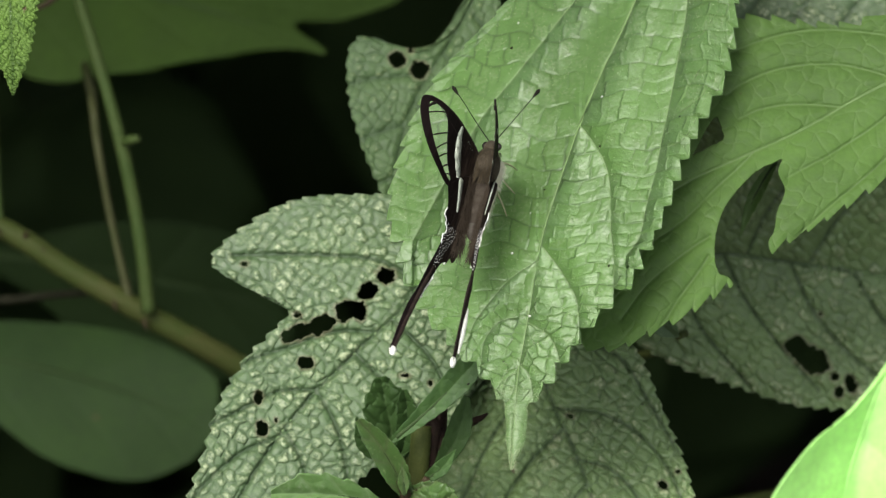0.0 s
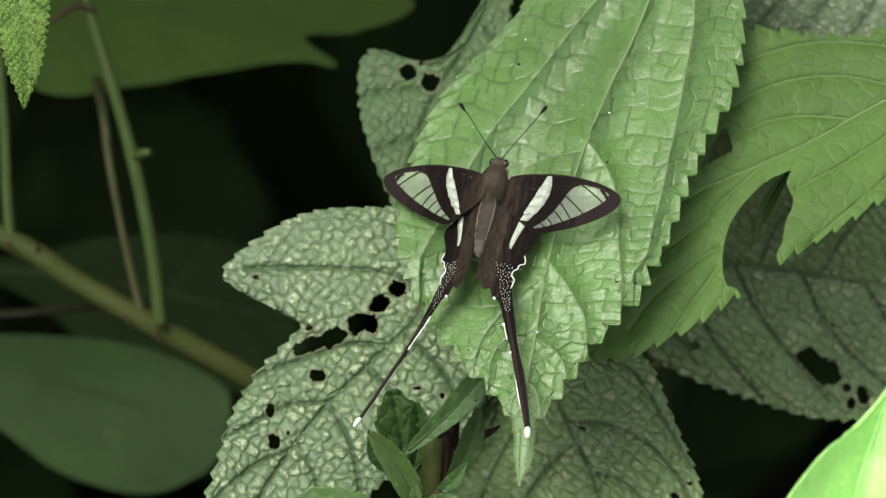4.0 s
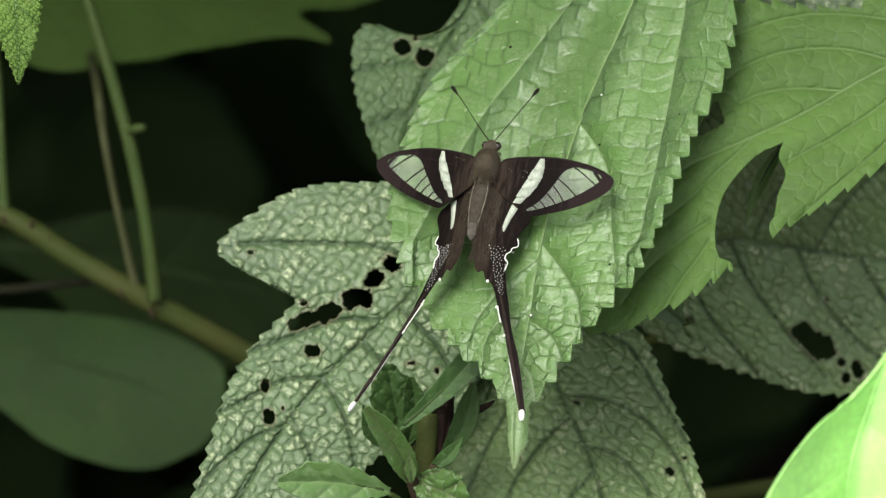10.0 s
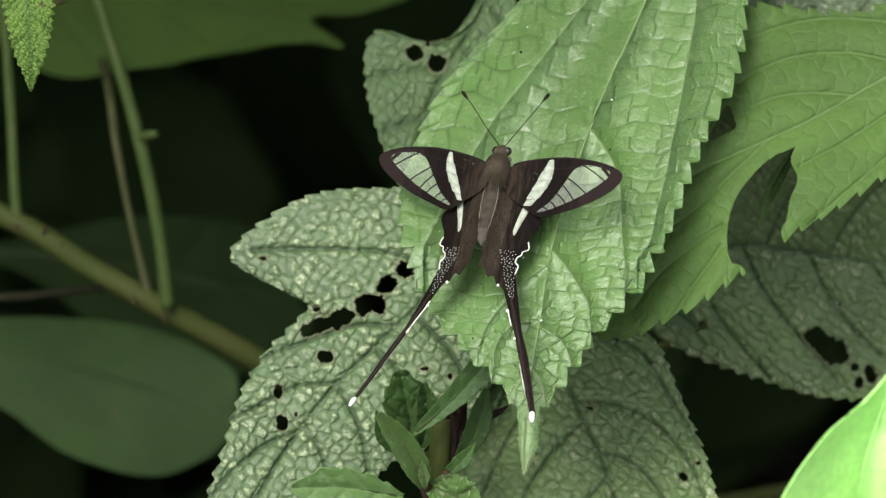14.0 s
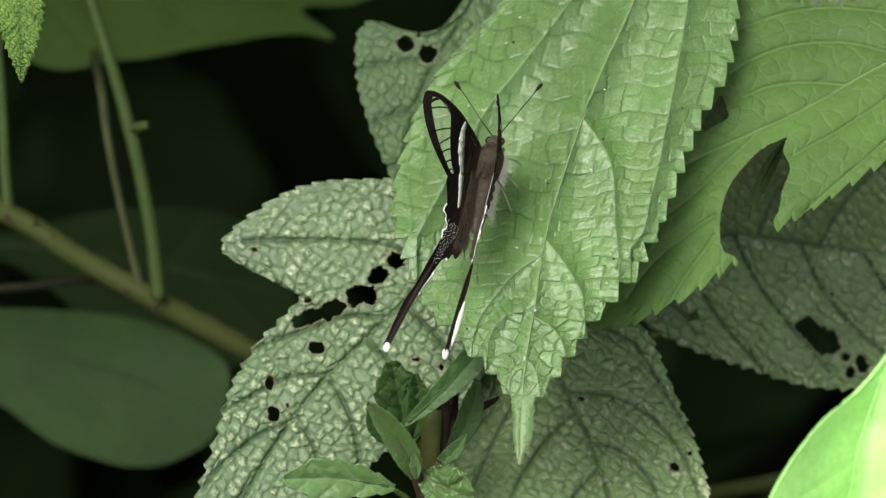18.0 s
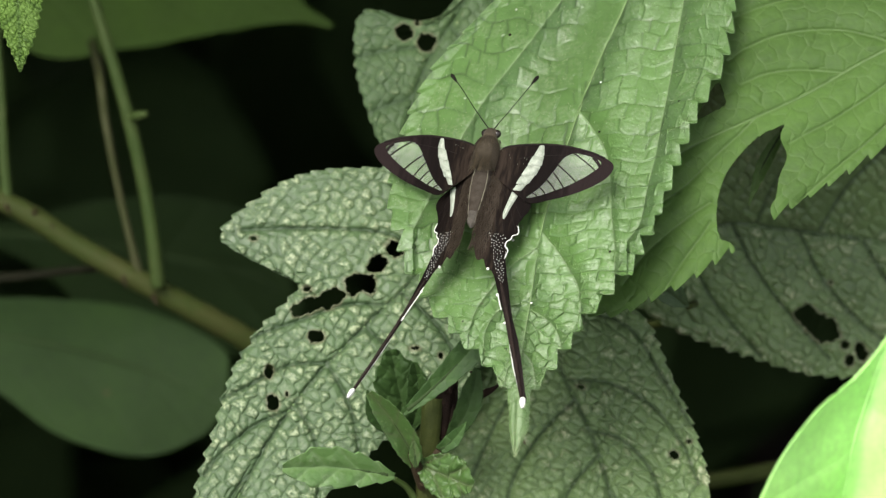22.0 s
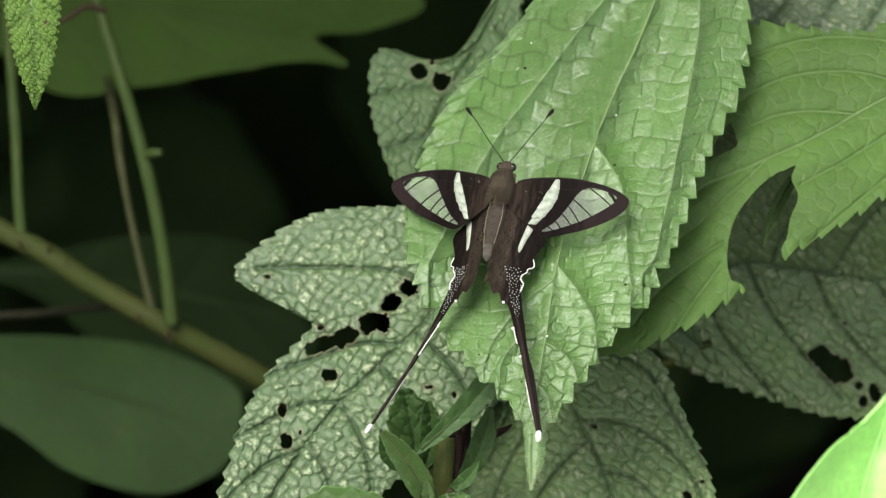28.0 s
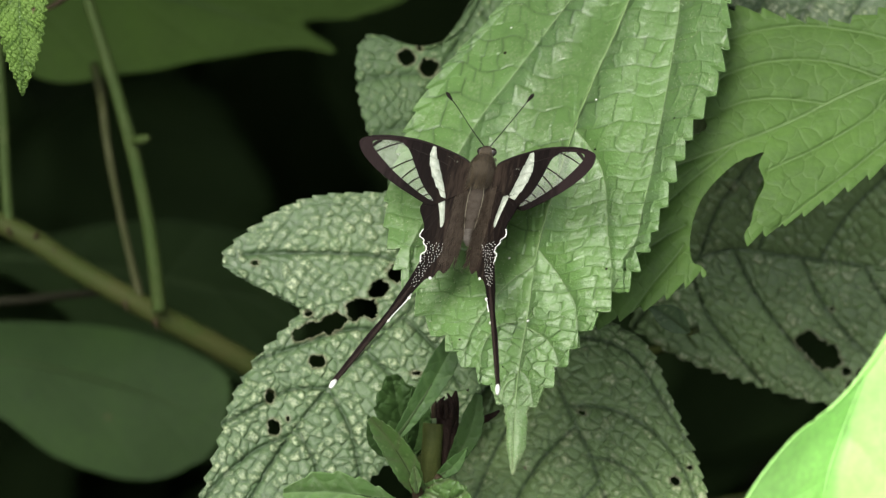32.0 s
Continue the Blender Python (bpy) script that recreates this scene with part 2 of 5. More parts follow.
def wing_material(name):
    """Scaled membrane: warm brown and hairy near the body, black-brown outwards, streaked along the wing."""
    m, n, l = nodes_of(name)
    bsdf = n["Principled BSDF"]
    tc = n.new("ShaderNodeTexCoord")
    sep = n.new("ShaderNodeSeparateXYZ")
    l.new(tc.outputs["Object"], sep.inputs[0])
    mag = n.new("ShaderNodeMath")
    mag.operation = "ABSOLUTE"
    l.new(sep.outputs[0], mag.inputs[0])
    streak = n.new("ShaderNodeTexNoise")
    mp = n.new("ShaderNodeMapping")
    mp.inputs["Scale"].default_value = (1400, 260, 1)
    l.new(tc.outputs["Object"], mp.inputs["Vector"])
    l.new(mp.outputs[0], streak.inputs["Vector"])
    streak.inputs["Scale"].default_value = 1.0
    far = n.new("ShaderNodeMath")
    far.operation, far.inputs[1].default_value = "MULTIPLY", 42.0
    l.new(mag.outputs[0], far.inputs[0])
    far2 = n.new("ShaderNodeMath")
    far2.operation = "MULTIPLY_ADD"
    far2.inputs[1].default_value = 0.6
    l.new(streak.outputs["Fac"], far2.inputs[0])
    l.new(far.outputs[0], far2.inputs[2])
    c = ramp_node(n, l, far2.outputs[0], [(0.34, (0.027, 0.019, 0.0142)), (0.50, (0.0075, 0.005, 0.0042)), (0.70, (0.0042, 0.0028, 0.0026)), (0.88, (0.0105, 0.0068, 0.0068)), (1.0, (0.0165, 0.0108, 0.0108))])
    l.new(c.outputs[0], bsdf.inputs["Base Color"])
    bsdf.inputs["Roughness"].default_value = 0.7
    bsdf.inputs["Specular IOR Level"].default_value = 0.06
    bp = n.new("ShaderNodeBump")
    bp.inputs["Strength"].default_value, bp.inputs["Distance"].default_value = 0.5, 0.00025
    l.new(streak.outputs["Fac"], bp.inputs["Height"])
    l.new(bp.outputs[0], bsdf.inputs["Normal"])
    return m


WING = wing_material("wing_scales")
PALE = plain_material("pale_band", (0.21, 0.25, 0.19), (0.48, 0.51, 0.44), 1100, 0.6, 0.4, 0.0001)
PANE = pane_material("clear_membrane")
WING_HAIR = plain_material("wing_hair", (0.026, 0.019, 0.013), (0.066, 0.050, 0.036), 500, 0.7, 0.3, 0.0001, spec=0.2)
FUR = plain_material("body_hair", (0.024, 0.017, 0.010), (0.066, 0.049, 0.028), 900, 0.75, 0.7, 0.0003)
CREAM = plain_material("cream_hair", (0.50, 0.50, 0.36), (0.70, 0.70, 0.54), 900, 0.8, 0.4)
EYE_BLACK = plain_material("eye", (0.012, 0.010, 0.008), (0.03, 0.024, 0.02), 3000, 0.18, 0.2, 0.00005)
LEG = plain_material("leg", (0.22, 0.22, 0.12), (0.36, 0.36, 0.22), 900, 0.6, 0.2)
HORN = plain_material("antenna", (0.005, 0.004, 0.003), (0.012, 0.009, 0.007), 900, 0.7, 0.2, spec=0.15)


# ---- building helpers ----
def thing(name, at, label, category, group="", kind=""):
    ob = new(name)
    ob.location = at
    ob.empty_display_size = 0.01
    ob["seat"] = tuple(at)
    return tagged(ob, label, category, group, kind)


def mesh_part(name, verts, faces, material, parent, label="", smooth=True, thick=0.0):
    """A mesh from world coordinates, hung under its parent (which has no turn of its own)."""
    at = parent_place(parent)
    me = bpy.data.meshes.new(name)
    v = np.asarray(verts, dtype=float) - np.array(at)[None]
    me.from_pydata(v.tolist(), [], faces.tolist() if isinstance(faces, np.ndarray) else faces)
    me.materials.append(material)
    if smooth:
        me.polygons.foreach_set("use_smooth", np.ones(len(me.polygons), dtype=bool))
    me.update()
    ob = new(name, me)
    ob.parent = parent
    if thick:
        s = ob.modifiers.new("thickness", "SOLIDIFY")
        s.thickness, s.offset = thick, -1.0
    return tagged(ob, label)


def parent_place(parent):
    """Where a thing or part without turn stands in the world."""
    p = Vector((0, 0, 0))
    while parent is not None:
        p = p + Vector(parent.location)
        parent = parent.parent
    return p


def curve(points, n):
    """A smooth line (Catmull-Rom) through the control points, n samples."""
    p = np.array(points, dtype=float)
    p = np.vstack([2 * p[0] - p[1], p, 2 * p[-1] - p[-2]])
    t = np.linspace(0, len(points) - 1, n)
    i = np.minimum(t.astype(int), len(points) - 2)
    f = (t - i)[:, None]
    a, b, c, d = p[i], p[i + 1], p[i + 2], p[i + 3]
    return 0.5 * (2 * b + (c - a) * f + (2 * a - 5 * b + 4 * c - d) * f ** 2 + (3 * b - a - 3 * c + d) * f ** 3)


def tube(points, radii, sides=10, n=40):
    """Vertices and faces of a tapered, slightly uneven tube along world points."""
    c = curve(points, n)
    r = np.interp(np.linspace(0, 1, n), np.linspace(0, 1, len(radii)), radii)
    tan = np.gradient(c, axis=0)
    tan /= np.linalg.norm(tan, axis=1)[:, None] + 1e-12
    side = np.cross(tan, np.array([0.31, 0.87, 0.38]))
    side /= np.linalg.norm(side, axis=1)[:, None] + 1e-12
    up = np.cross(side, tan)
    ang = np.linspace(0, 2 * np.pi, sides, endpoint=False)
    wob = 1 + 0.05 * np.sin(np.arange(n) * 1.7)[:, None] * np.cos(3 * ang)[None]
    v = c[:, None] + r[:, None, None] * wob[..., None] * (np.cos(ang)[None, :, None] * side[:, None] + np.sin(ang)[None, :, None] * up[:, None])
    v = v.reshape(-1, 3)
    f = []
    for i in range(n - 1):
        for j in range(sides):
            k = (j + 1) % sides
            f.append((i * sides + j, i * sides + k, (i + 1) * sides + k, (i + 1) * sides + j))
    f.append(tuple(range(sides - 1, -1, -1)))
    f.append(tuple(range((n - 1) * sides, n * sides)))
    return v, f


def hash2(i, j, k):
    h = np.sin(i * 127.1 + j * 311.7 + k * 74.7) * 43758.5453
    return h - np.floor(h)


def cells(x, y, seed, jit=0.8):
    """Uneven cells over the plane: distance to the border of the cell, a chance value per cell, and a chance tilt."""
    xi, yi = np.floor(x), np.floor(y)
    f1 = np.full(x.shape, 9.0)
    f2 = np.full(x.shape, 9.0)
    ident = np.zeros(x.shape)
    ox, oy = np.zeros(x.shape), np.zeros(x.shape)
    for i in (-1, 0, 1):
        for j in (-1, 0, 1):
            cx = xi + i + 0.5 + jit * (hash2(xi + i, yi + j, seed) - 0.5)
            cy = yi + j + 0.5 + jit * (hash2(xi + i, yi + j, seed + 5.3) - 0.5)
            d = np.hypot(x - cx, y - cy)
            nearer = d < f1
            f2 = np.where(nearer, f1, np.minimum(f2, d))
            ident = np.where(nearer, hash2(xi + i, yi + j, seed + 9.1), ident)
            ox, oy = np.where(nearer, x - cx, ox), np.where(nearer, y - cy, oy)
            f1 = np.minimum(f1, d)
    lean = (ident * 37 % 1 - 0.5) * ox + (ident * 91 % 1 - 0.5) * oy
    return f2 - f1, ident, lean


def rungs(across, down, ratio, seed):
    """Rows of uneven cells, as between the rungs of ladder veins: the same three values as cells()."""
    row = np.floor(down)
    col = across + 0.9 * hash2(row, 3.0, seed)
    place = np.floor(col)
    fr, fc = down - row, col - place
    fc = np.clip(fc + 0.28 * (hash2(row, place, seed + 2.2) - 0.5) * np.sin(np.pi * fc), 0, 1)
    # every second rung is faint
    dr = 0.5 - np.abs(fr - 0.5) + 0.13 * (np.round(down) % 2)
    dc = (0.5 - np.abs(fc - 0.5)) / ratio
    # here and there two cells run into one
    dc = np.where((fc < 0.5) & (hash2(row, place, seed + 4.4) < 0.18) | (fc >= 0.5) & (hash2(row, place + 1, seed + 4.4) < 0.18), 0.6, dc)
    ident = hash2(row, place, seed + 9.1)
    lean = (ident * 37 % 1 - 0.5) * (fc - 0.5) + (ident * 91 % 1 - 0.5) * (fr - 0.5)
    return 1.5 * np.minimum(dr, dc), ident, lean


def ripple(x, y, seed):
    """A soft uneven field between about -1 and 1."""
    r = np.random.RandomState(seed)
    out = 0
    for k in range(7):
        a, b, c = r.uniform(-1, 1), r.uniform(-1, 1), r.uniform(0, 6.28)
        out = out + np.sin(a * x + b * y + c)
    return out / 3.5


def blade(name, mid, left, right, depth, material, parent, label="", rows=300, cols=90, tooth=(3.5, 1.8), lateral=17.0,
          lean=(1.4, 1.8), cell=(5.0, 3.0), relief=(0.5, 0.35), seed=1, holes=(), cuts=(), strip=False, thick=0.00028, vein_gain=0.8, wave=0.4, rib_material=None, bare=0.0, groove=0.32, net=(0.6, 0.07), veins=(), tilt=0.0, valley=4.2, crease=0.09, pleat=False, raised=False, bite_share=(1.0, 1.0), round_cells=0.7, seam=(0.0, 0.0), flank_share=1.0, small_veins=(), edge_wear=0.0):
    """A leaf blade. mid, left and right run from the tip to the base in plan coordinates; depth(x, y) gives w.
    tooth: pitch and depth of the serration in mm; lateral: spacing of the side veins; cell: size of the puckers;
    relief: height of the pillows between side veins and of the puckers; holes: bitten ellipses (x, y, rx, ry, turn);
    cuts: polygons bitten out of the margin."""
    m, a, b = curve(mid, rows), curve(left, rows), curve(right, rows)
    q = np.linspace(-1, 1, 2 * cols + 1)
    along = np.concatenate([[0], np.cumsum(np.hypot(*np.diff(m, axis=0).T))]) / 10
    pts = np.zeros((rows, len(q), 2))
    for side, edge in ((-1, a), (1, b)):
        ell = np.concatenate([[0], np.cumsum(np.hypot(*np.diff(edge, axis=0).T))]) / 10
        pitch = tooth[0] * (1 + 0.12 * np.sin(ell * 0.31 + seed))
        ph = np.cumsum(np.concatenate([[0], np.diff(ell) / pitch[1:]]))
        f = ph - np.floor(ph)
        big = 0.7 + 0.6 * hash2(np.floor(ph), seed, 2.0)
        off = 10 * tooth[1] * np.where(edge[:, 1] < 420, bite_share[0 if side < 0 else 1], 1.0) * big * np.where(f < 0.17, 1 - f / 0.17, (np.maximum(f - 0.17, 0) / 0.83) ** 1.05)
        span = np.hypot(*(edge - m).T) + 1e-6
        off = np.minimum(off, span * 0.35) * (0.12 + 0.88 * np.clip((ell - bare) / 1.5, 0, 1))
        sel = q * side >= 0
        aq = np.abs(q[sel])
        bite = np.clip((aq - 0.55) / 0.45, 0, 1) ** 1.6
        k = aq[None] * (1 - bite[None] * (off / span)[:, None])
        pts[:, sel] = m[:, None] + (edge - m)[:, None] * k[..., None]
    x, y = pts[..., 0], pts[..., 1]
    sgn = np.sign(q)[None] * np.ones_like(x)
    dist = np.hypot(x - m[:, None, 0], y - m[:, None, 1]) / 10
    s = along[:, None] * np.ones_like(x)
    k1 = np.where(sgn < 0, lean[0], lean[1])
    phi = s + k1 * dist - 0.006 * k1 * dist ** 2 + 0.8 * ripple(s * 0.2, dist * 0.2, seed) + np.where(sgn < 0, lateral * 0.45, 0)
    u, gap = phi / lateral, lateral
    dl = np.abs(u - np.round(u)) * gap / np.sqrt(1 + k1 ** 2)
    if veins:
        gap = 10.0
        dl = np.full(x.shape, 99.0)
        # how far the next vein lies on either hand
        west, east = np.where(sgn >= 0, dist, 99.0), np.where(sgn < 0, dist, 99.0)
        for line in veins:
            c = curve(line, 26)
            own, past = np.full(x.shape, 99.0), sgn > 0
            for (x0, y0), (x1, y1) in zip(c[:-1], c[1:]):
                ex, ey = x1 - x0, y1 - y0
                k = np.clip(((x - x0) * ex + (y - y0) * ey) / (ex * ex + ey * ey), 0, 1)
                far = np.hypot(x - x0 - k * ex, y - y0 - k * ey) / 10
                past = np.where(far < own, x > x0 + k * ex, past)
                own = np.minimum(own, far)
            dl = np.minimum(dl, own)
            west, east = np.where(past, np.minimum(west, own), west), np.where(past, east, np.minimum(east, own))
    jx = 0.25 * ripple(x * 0.06, y * 0.06, seed + 3) + 0.10 * ripple(x * 0.21, y * 0.21, seed + 5)
    jy = 0.25 * ripple(x * 0.06, y * 0.06, seed + 4) + 0.10 * ripple(x * 0.21, y * 0.21, seed + 6)
    if strip:
        wide = np.where(sgn < 0, strip[0], strip[1])
        tall = np.where(sgn < 0, cell[0], cell[1])
        across = (x + np.where(sgn < 0, 0.08, 0.2) * y) / 10 / wide + jx * 0.85 + np.where(sgn < 0, 50.0, 0.0)
        # the rungs crowd towards the tip
        low = np.maximum(0, y - 250)
        down = (0.1 * (y + 0.0009 * low ** 2) - np.where(sgn < 0, 0.012, -0.008) * x) / tall + 0.5 * jy + 0.22 * np.sin(across * 1.9)
        edge_d, ident, facet = rungs(across, down, tall / wide, seed)
        # towards the tip the cells lie less in rows
        loose = cells((0.095 * x + 0.03 * y) / 2.5 + 1.4 * jx, (0.095 * y - 0.02 * x) / 2.0 + 1.4 * jy, seed + 31, 0.85)
        tipward = y + 25 * ripple(x * 0.03, y * 0.03, seed + 14) > 545
        edge_d, ident, facet = (np.where(tipward, a, b) for a, b in zip(loose, (edge_d, ident, facet)))
    else:
        edge_d, ident, facet = cells((0.08 * x + 0.06 * y) / cell[0] + jx, (0.08 * y - 0.06 * x) / cell[1] + jy, seed, 0.7)
    pillow = 0.5 * np.sin(np.clip(dl / (gap * 0.20), 0, 1) * np.pi / 2) + 0.5 * np.clip(dl / 1.3, 0, 1) ** 0.7
    if veins:
        near = np.minimum(dl, dist)
        if pleat:
            # each strip dips steeply beside the vein on its left and rises slowly to the next one
            west, east = np.minimum(west, 12.0), np.minimum(east, 12.0)
            t = west / (west + east)
            pillow = -0.85 * (west + east) * t * (1 - t) ** 1.8
        else:
            pillow = 0.7 * np.sin(np.clip(near / valley, 0, 1) * np.pi / 2) + 0.3 * np.clip(near / 0.5, 0, 1)
    dome = 1 - (1 - np.clip(edge_d / 0.7, 0, 1)) ** 2.2
    pucker = (1 - round_cells) * np.clip(edge_d / crease, 0, 1) ** 0.7 + round_cells * dome
    if strip:
        fine_d, _, _ = cells(across * 2.3 + 3.1, down * 2.1 + jx, seed + 21, 0.8)
    else:
        fine_d, _, _ = cells((0.08 * x + 0.06 * y) / cell[0] * 2.2 + 2 * jx, (0.08 * y - 0.06 * x) / cell[1] * 2.2 + 2 * jy, seed + 21, 0.8)
    pucker = pucker + 0.2 * np.clip(fine_d / (0.25 if strip else 0.5), 0, 1) ** 0.8
    ridge = 1.0 if veins else np.clip(dist / 1.1, 0, 1) ** 0.7
    share = np.where(sgn < 0, flank_share, 1.0) * (0.78 + 0.3 * np.clip((y - 130) / 220, 0, 1) if strip else 1.0)
    h = relief[0] * pillow * ridge + relief[1] * share * pucker * (0.6 + 0.8 * ident) + tilt * share * facet * np.clip(edge_d / 0.2, 0, 1) + wave * ripple(x * 0.018, y * 0.018, seed + 8)
    width = np.hypot(*(b - a).T)[:, None] / 10
    h = h * (np.clip(width / 14, 0.2, 1) if bare else 1)
    if bare:
        # the drawn-out tip is folded along its midrib
        h = h + 0.5 * np.clip((y - 690) / 40, 0, 1) * np.sin(np.pi * np.abs(q)[None]) ** 0.7
    thin = np.clip((1 - np.abs(q)[None]) / 0.10, 0, 1)
    h = h * (0.7 + 0.3 * thin)
    w = depth(x, y) + h
    v = spots(x.ravel(), y.ravel(), w.ravel())
    idx = np.arange(rows * len(q)).reshape(rows, len(q))
    quad = np.stack([idx[:-1, :-1], idx[:-1, 1:], idx[1:, 1:], idx[1:, :-1]], -1).reshape(-1, 4)
    fx, fy = x.ravel()[quad].mean(1), y.ravel()[quad].mean(1)
    keep = np.ones(len(quad), dtype=bool)
    rim = np.zeros(x.shape)
    for hx, hy, rx, ry, turn in holes:
        c, sn = math.cos(radians(turn)), math.sin(radians(turn))
        dx, dy = fx - hx, fy - hy
        e = np.hypot((dx * c + dy * sn) / rx, (-dx * sn + dy * c) / ry) + 0.20 * ripple(fx * 0.12, fy * 0.12, int(hx) % 97) + 0.16 * ripple(fx * 0.4, fy * 0.4, int(hy) % 89)
        keep &= e > 1
        dx, dy = x - hx, y - hy
        e = np.hypot((dx * c + dy * sn) / rx, (-dx * sn + dy * c) / ry) + 0.20 * ripple(x * 0.12, y * 0.12, int(hx) % 97) + 0.16 * ripple(x * 0.4, y * 0.4, int(hy) % 89)
        rim = np.maximum(rim, 0.8 * np.exp(-((e - 1) * min(rx, ry) / 2.6) ** 2))
    for poly in cuts:
        c = curve(list(poly) + [poly[0]], 60)
        inside = np.zeros(len(quad), dtype=bool)
        for (x0, y0), (x1, y1) in zip(c[:-1], c[1:]):
            if y0 != y1:
                cross = ((y0 > fy) != (y1 > fy)) & (fx < (x1 - x0) * (fy - y0) / (y1 - y0) + x0)
                inside ^= cross
        keep &= ~inside
    quad = quad[keep]
    used = np.unique(quad)
    renum = np.zeros(len(v), dtype=int)
    renum[used] = np.arange(len(used))
    # the upper side of the blade faces the viewer
    quad = renum[quad]
    e1, e2 = v[used][quad[:, 1]] - v[used][quad[:, 0]], v[used][quad[:, 3]] - v[used][quad[:, 0]]
    if (np.cross(e1, e2) @ np.array(AXIS_W)).sum() < 0:
        quad = quad[:, ::-1]
    ob = mesh_part(name, v[used], quad, material, parent, label, True, thick)
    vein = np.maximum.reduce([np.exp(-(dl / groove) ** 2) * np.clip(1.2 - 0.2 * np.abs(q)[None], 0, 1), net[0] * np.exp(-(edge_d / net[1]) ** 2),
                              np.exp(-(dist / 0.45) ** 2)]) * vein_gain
    # darker colour along cell borders and side veins, painted as crease shade
    crease_shade = np.where(sgn < 0, seam[0], seam[1]) * np.exp(-(edge_d / 0.08) ** 2) * (0.55 + 0.45 * ripple(x * 0.05, y * 0.05, seed + 12)) * (1 - 0.35 * np.clip((y - 330) / 120, 0, 1))
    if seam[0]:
        crease_shade = np.maximum(crease_shade, 0.3 * np.exp(-(dl / 0.28) ** 2) * np.clip((y - 330) / 160, 0, 1))
        vein = np.where((sgn < 0) & (crease_shade > 0.15), vein * 0.3, vein)
    for key, val in (("vein", vein), ("rim", rim), ("seam", np.clip(crease_shade, 0, 1)), ("cell", np.clip(ident * np.clip(edge_d * 2.2, 0, 1) * (1 + edge_wear * np.exp(-((1 - np.abs(q)[None]) / 0.13) ** 2)), 0, 1))):
        at = ob.data.attributes.new(key, "FLOAT", "POINT")
        at.data.foreach_set("value", np.ascontiguousarray(val.ravel()[used], dtype=np.float32))
    def on_blade(px, py, drop):
        k = np.argmin((x - px) ** 2 + (y - py) ** 2)
        return tuple(spot(px, py, float(w.ravel()[k]) - drop))
    rib = curve(mid, 60)
    if veins:
        rp = [on_blade(px, py, 0.10 if raised else 0.35) for px, py in rib[1:]]
        rv, rf = tube(rp[::2], [0.00010, 0.00018, 0.00028, 0.0004], 8, 90)
    else:
        rp = [spot(px, py, float(depth(np.array([px]), np.array([py]))[0]) - 0.22) for px, py in rib[1:]]
        rv, rf = tube([tuple(p) for p in rp[::6]], [0.00012, 0.0003, 0.00045, 0.0006], 8, 70)
    for line in tuple(veins) + tuple(small_veins) if raised else ():
        sv, sf = tube([on_blade(px, py, 0.05) for px, py in curve(line, 22)], [0.00012, 0.00010, 0.00005], 6, 50)
        mesh_part("side_vein", sv, sf, rib_material or RIB, ob)
    mesh_part("midrib", rv, rf, rib_material or RIB, ob)
    return ob


def rod(name, points, radii, material, parent, label="", sides=10, n=40):
    v, f = tube([tuple(p) for p in points], radii, sides, n)
    return mesh_part(name, v, f, material, parent, label)


# ---- ground and dim undergrowth ----
def ground():
    n = 90
    g = np.linspace(-1, 1, n)
    g = np.sign(g) * np.abs(g) ** 3 * 300
    gx, gy = np.meshgrid(g, g)
    gz = 0.02 * ripple(gx * 9, gy * 9, 3) * np.exp(-np.hypot(gx, gy) / 6)
    v = np.stack([gx.ravel(), gy.ravel(), gz.ravel()], 1)
    i = np.arange(n * n).reshape(n, n)
    f = np.stack([i[:-1, :-1], i[:-1, 1:], i[1:, 1:], i[1:, :-1]], -1).reshape(-1, 4)
    me = bpy.data.meshes.new("ground")
    me.from_pydata(v.tolist(), [], f.tolist())
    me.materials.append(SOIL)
    tagged(new("ground", me), "dark damp soil under the shrubs", "ground", kind="structure")


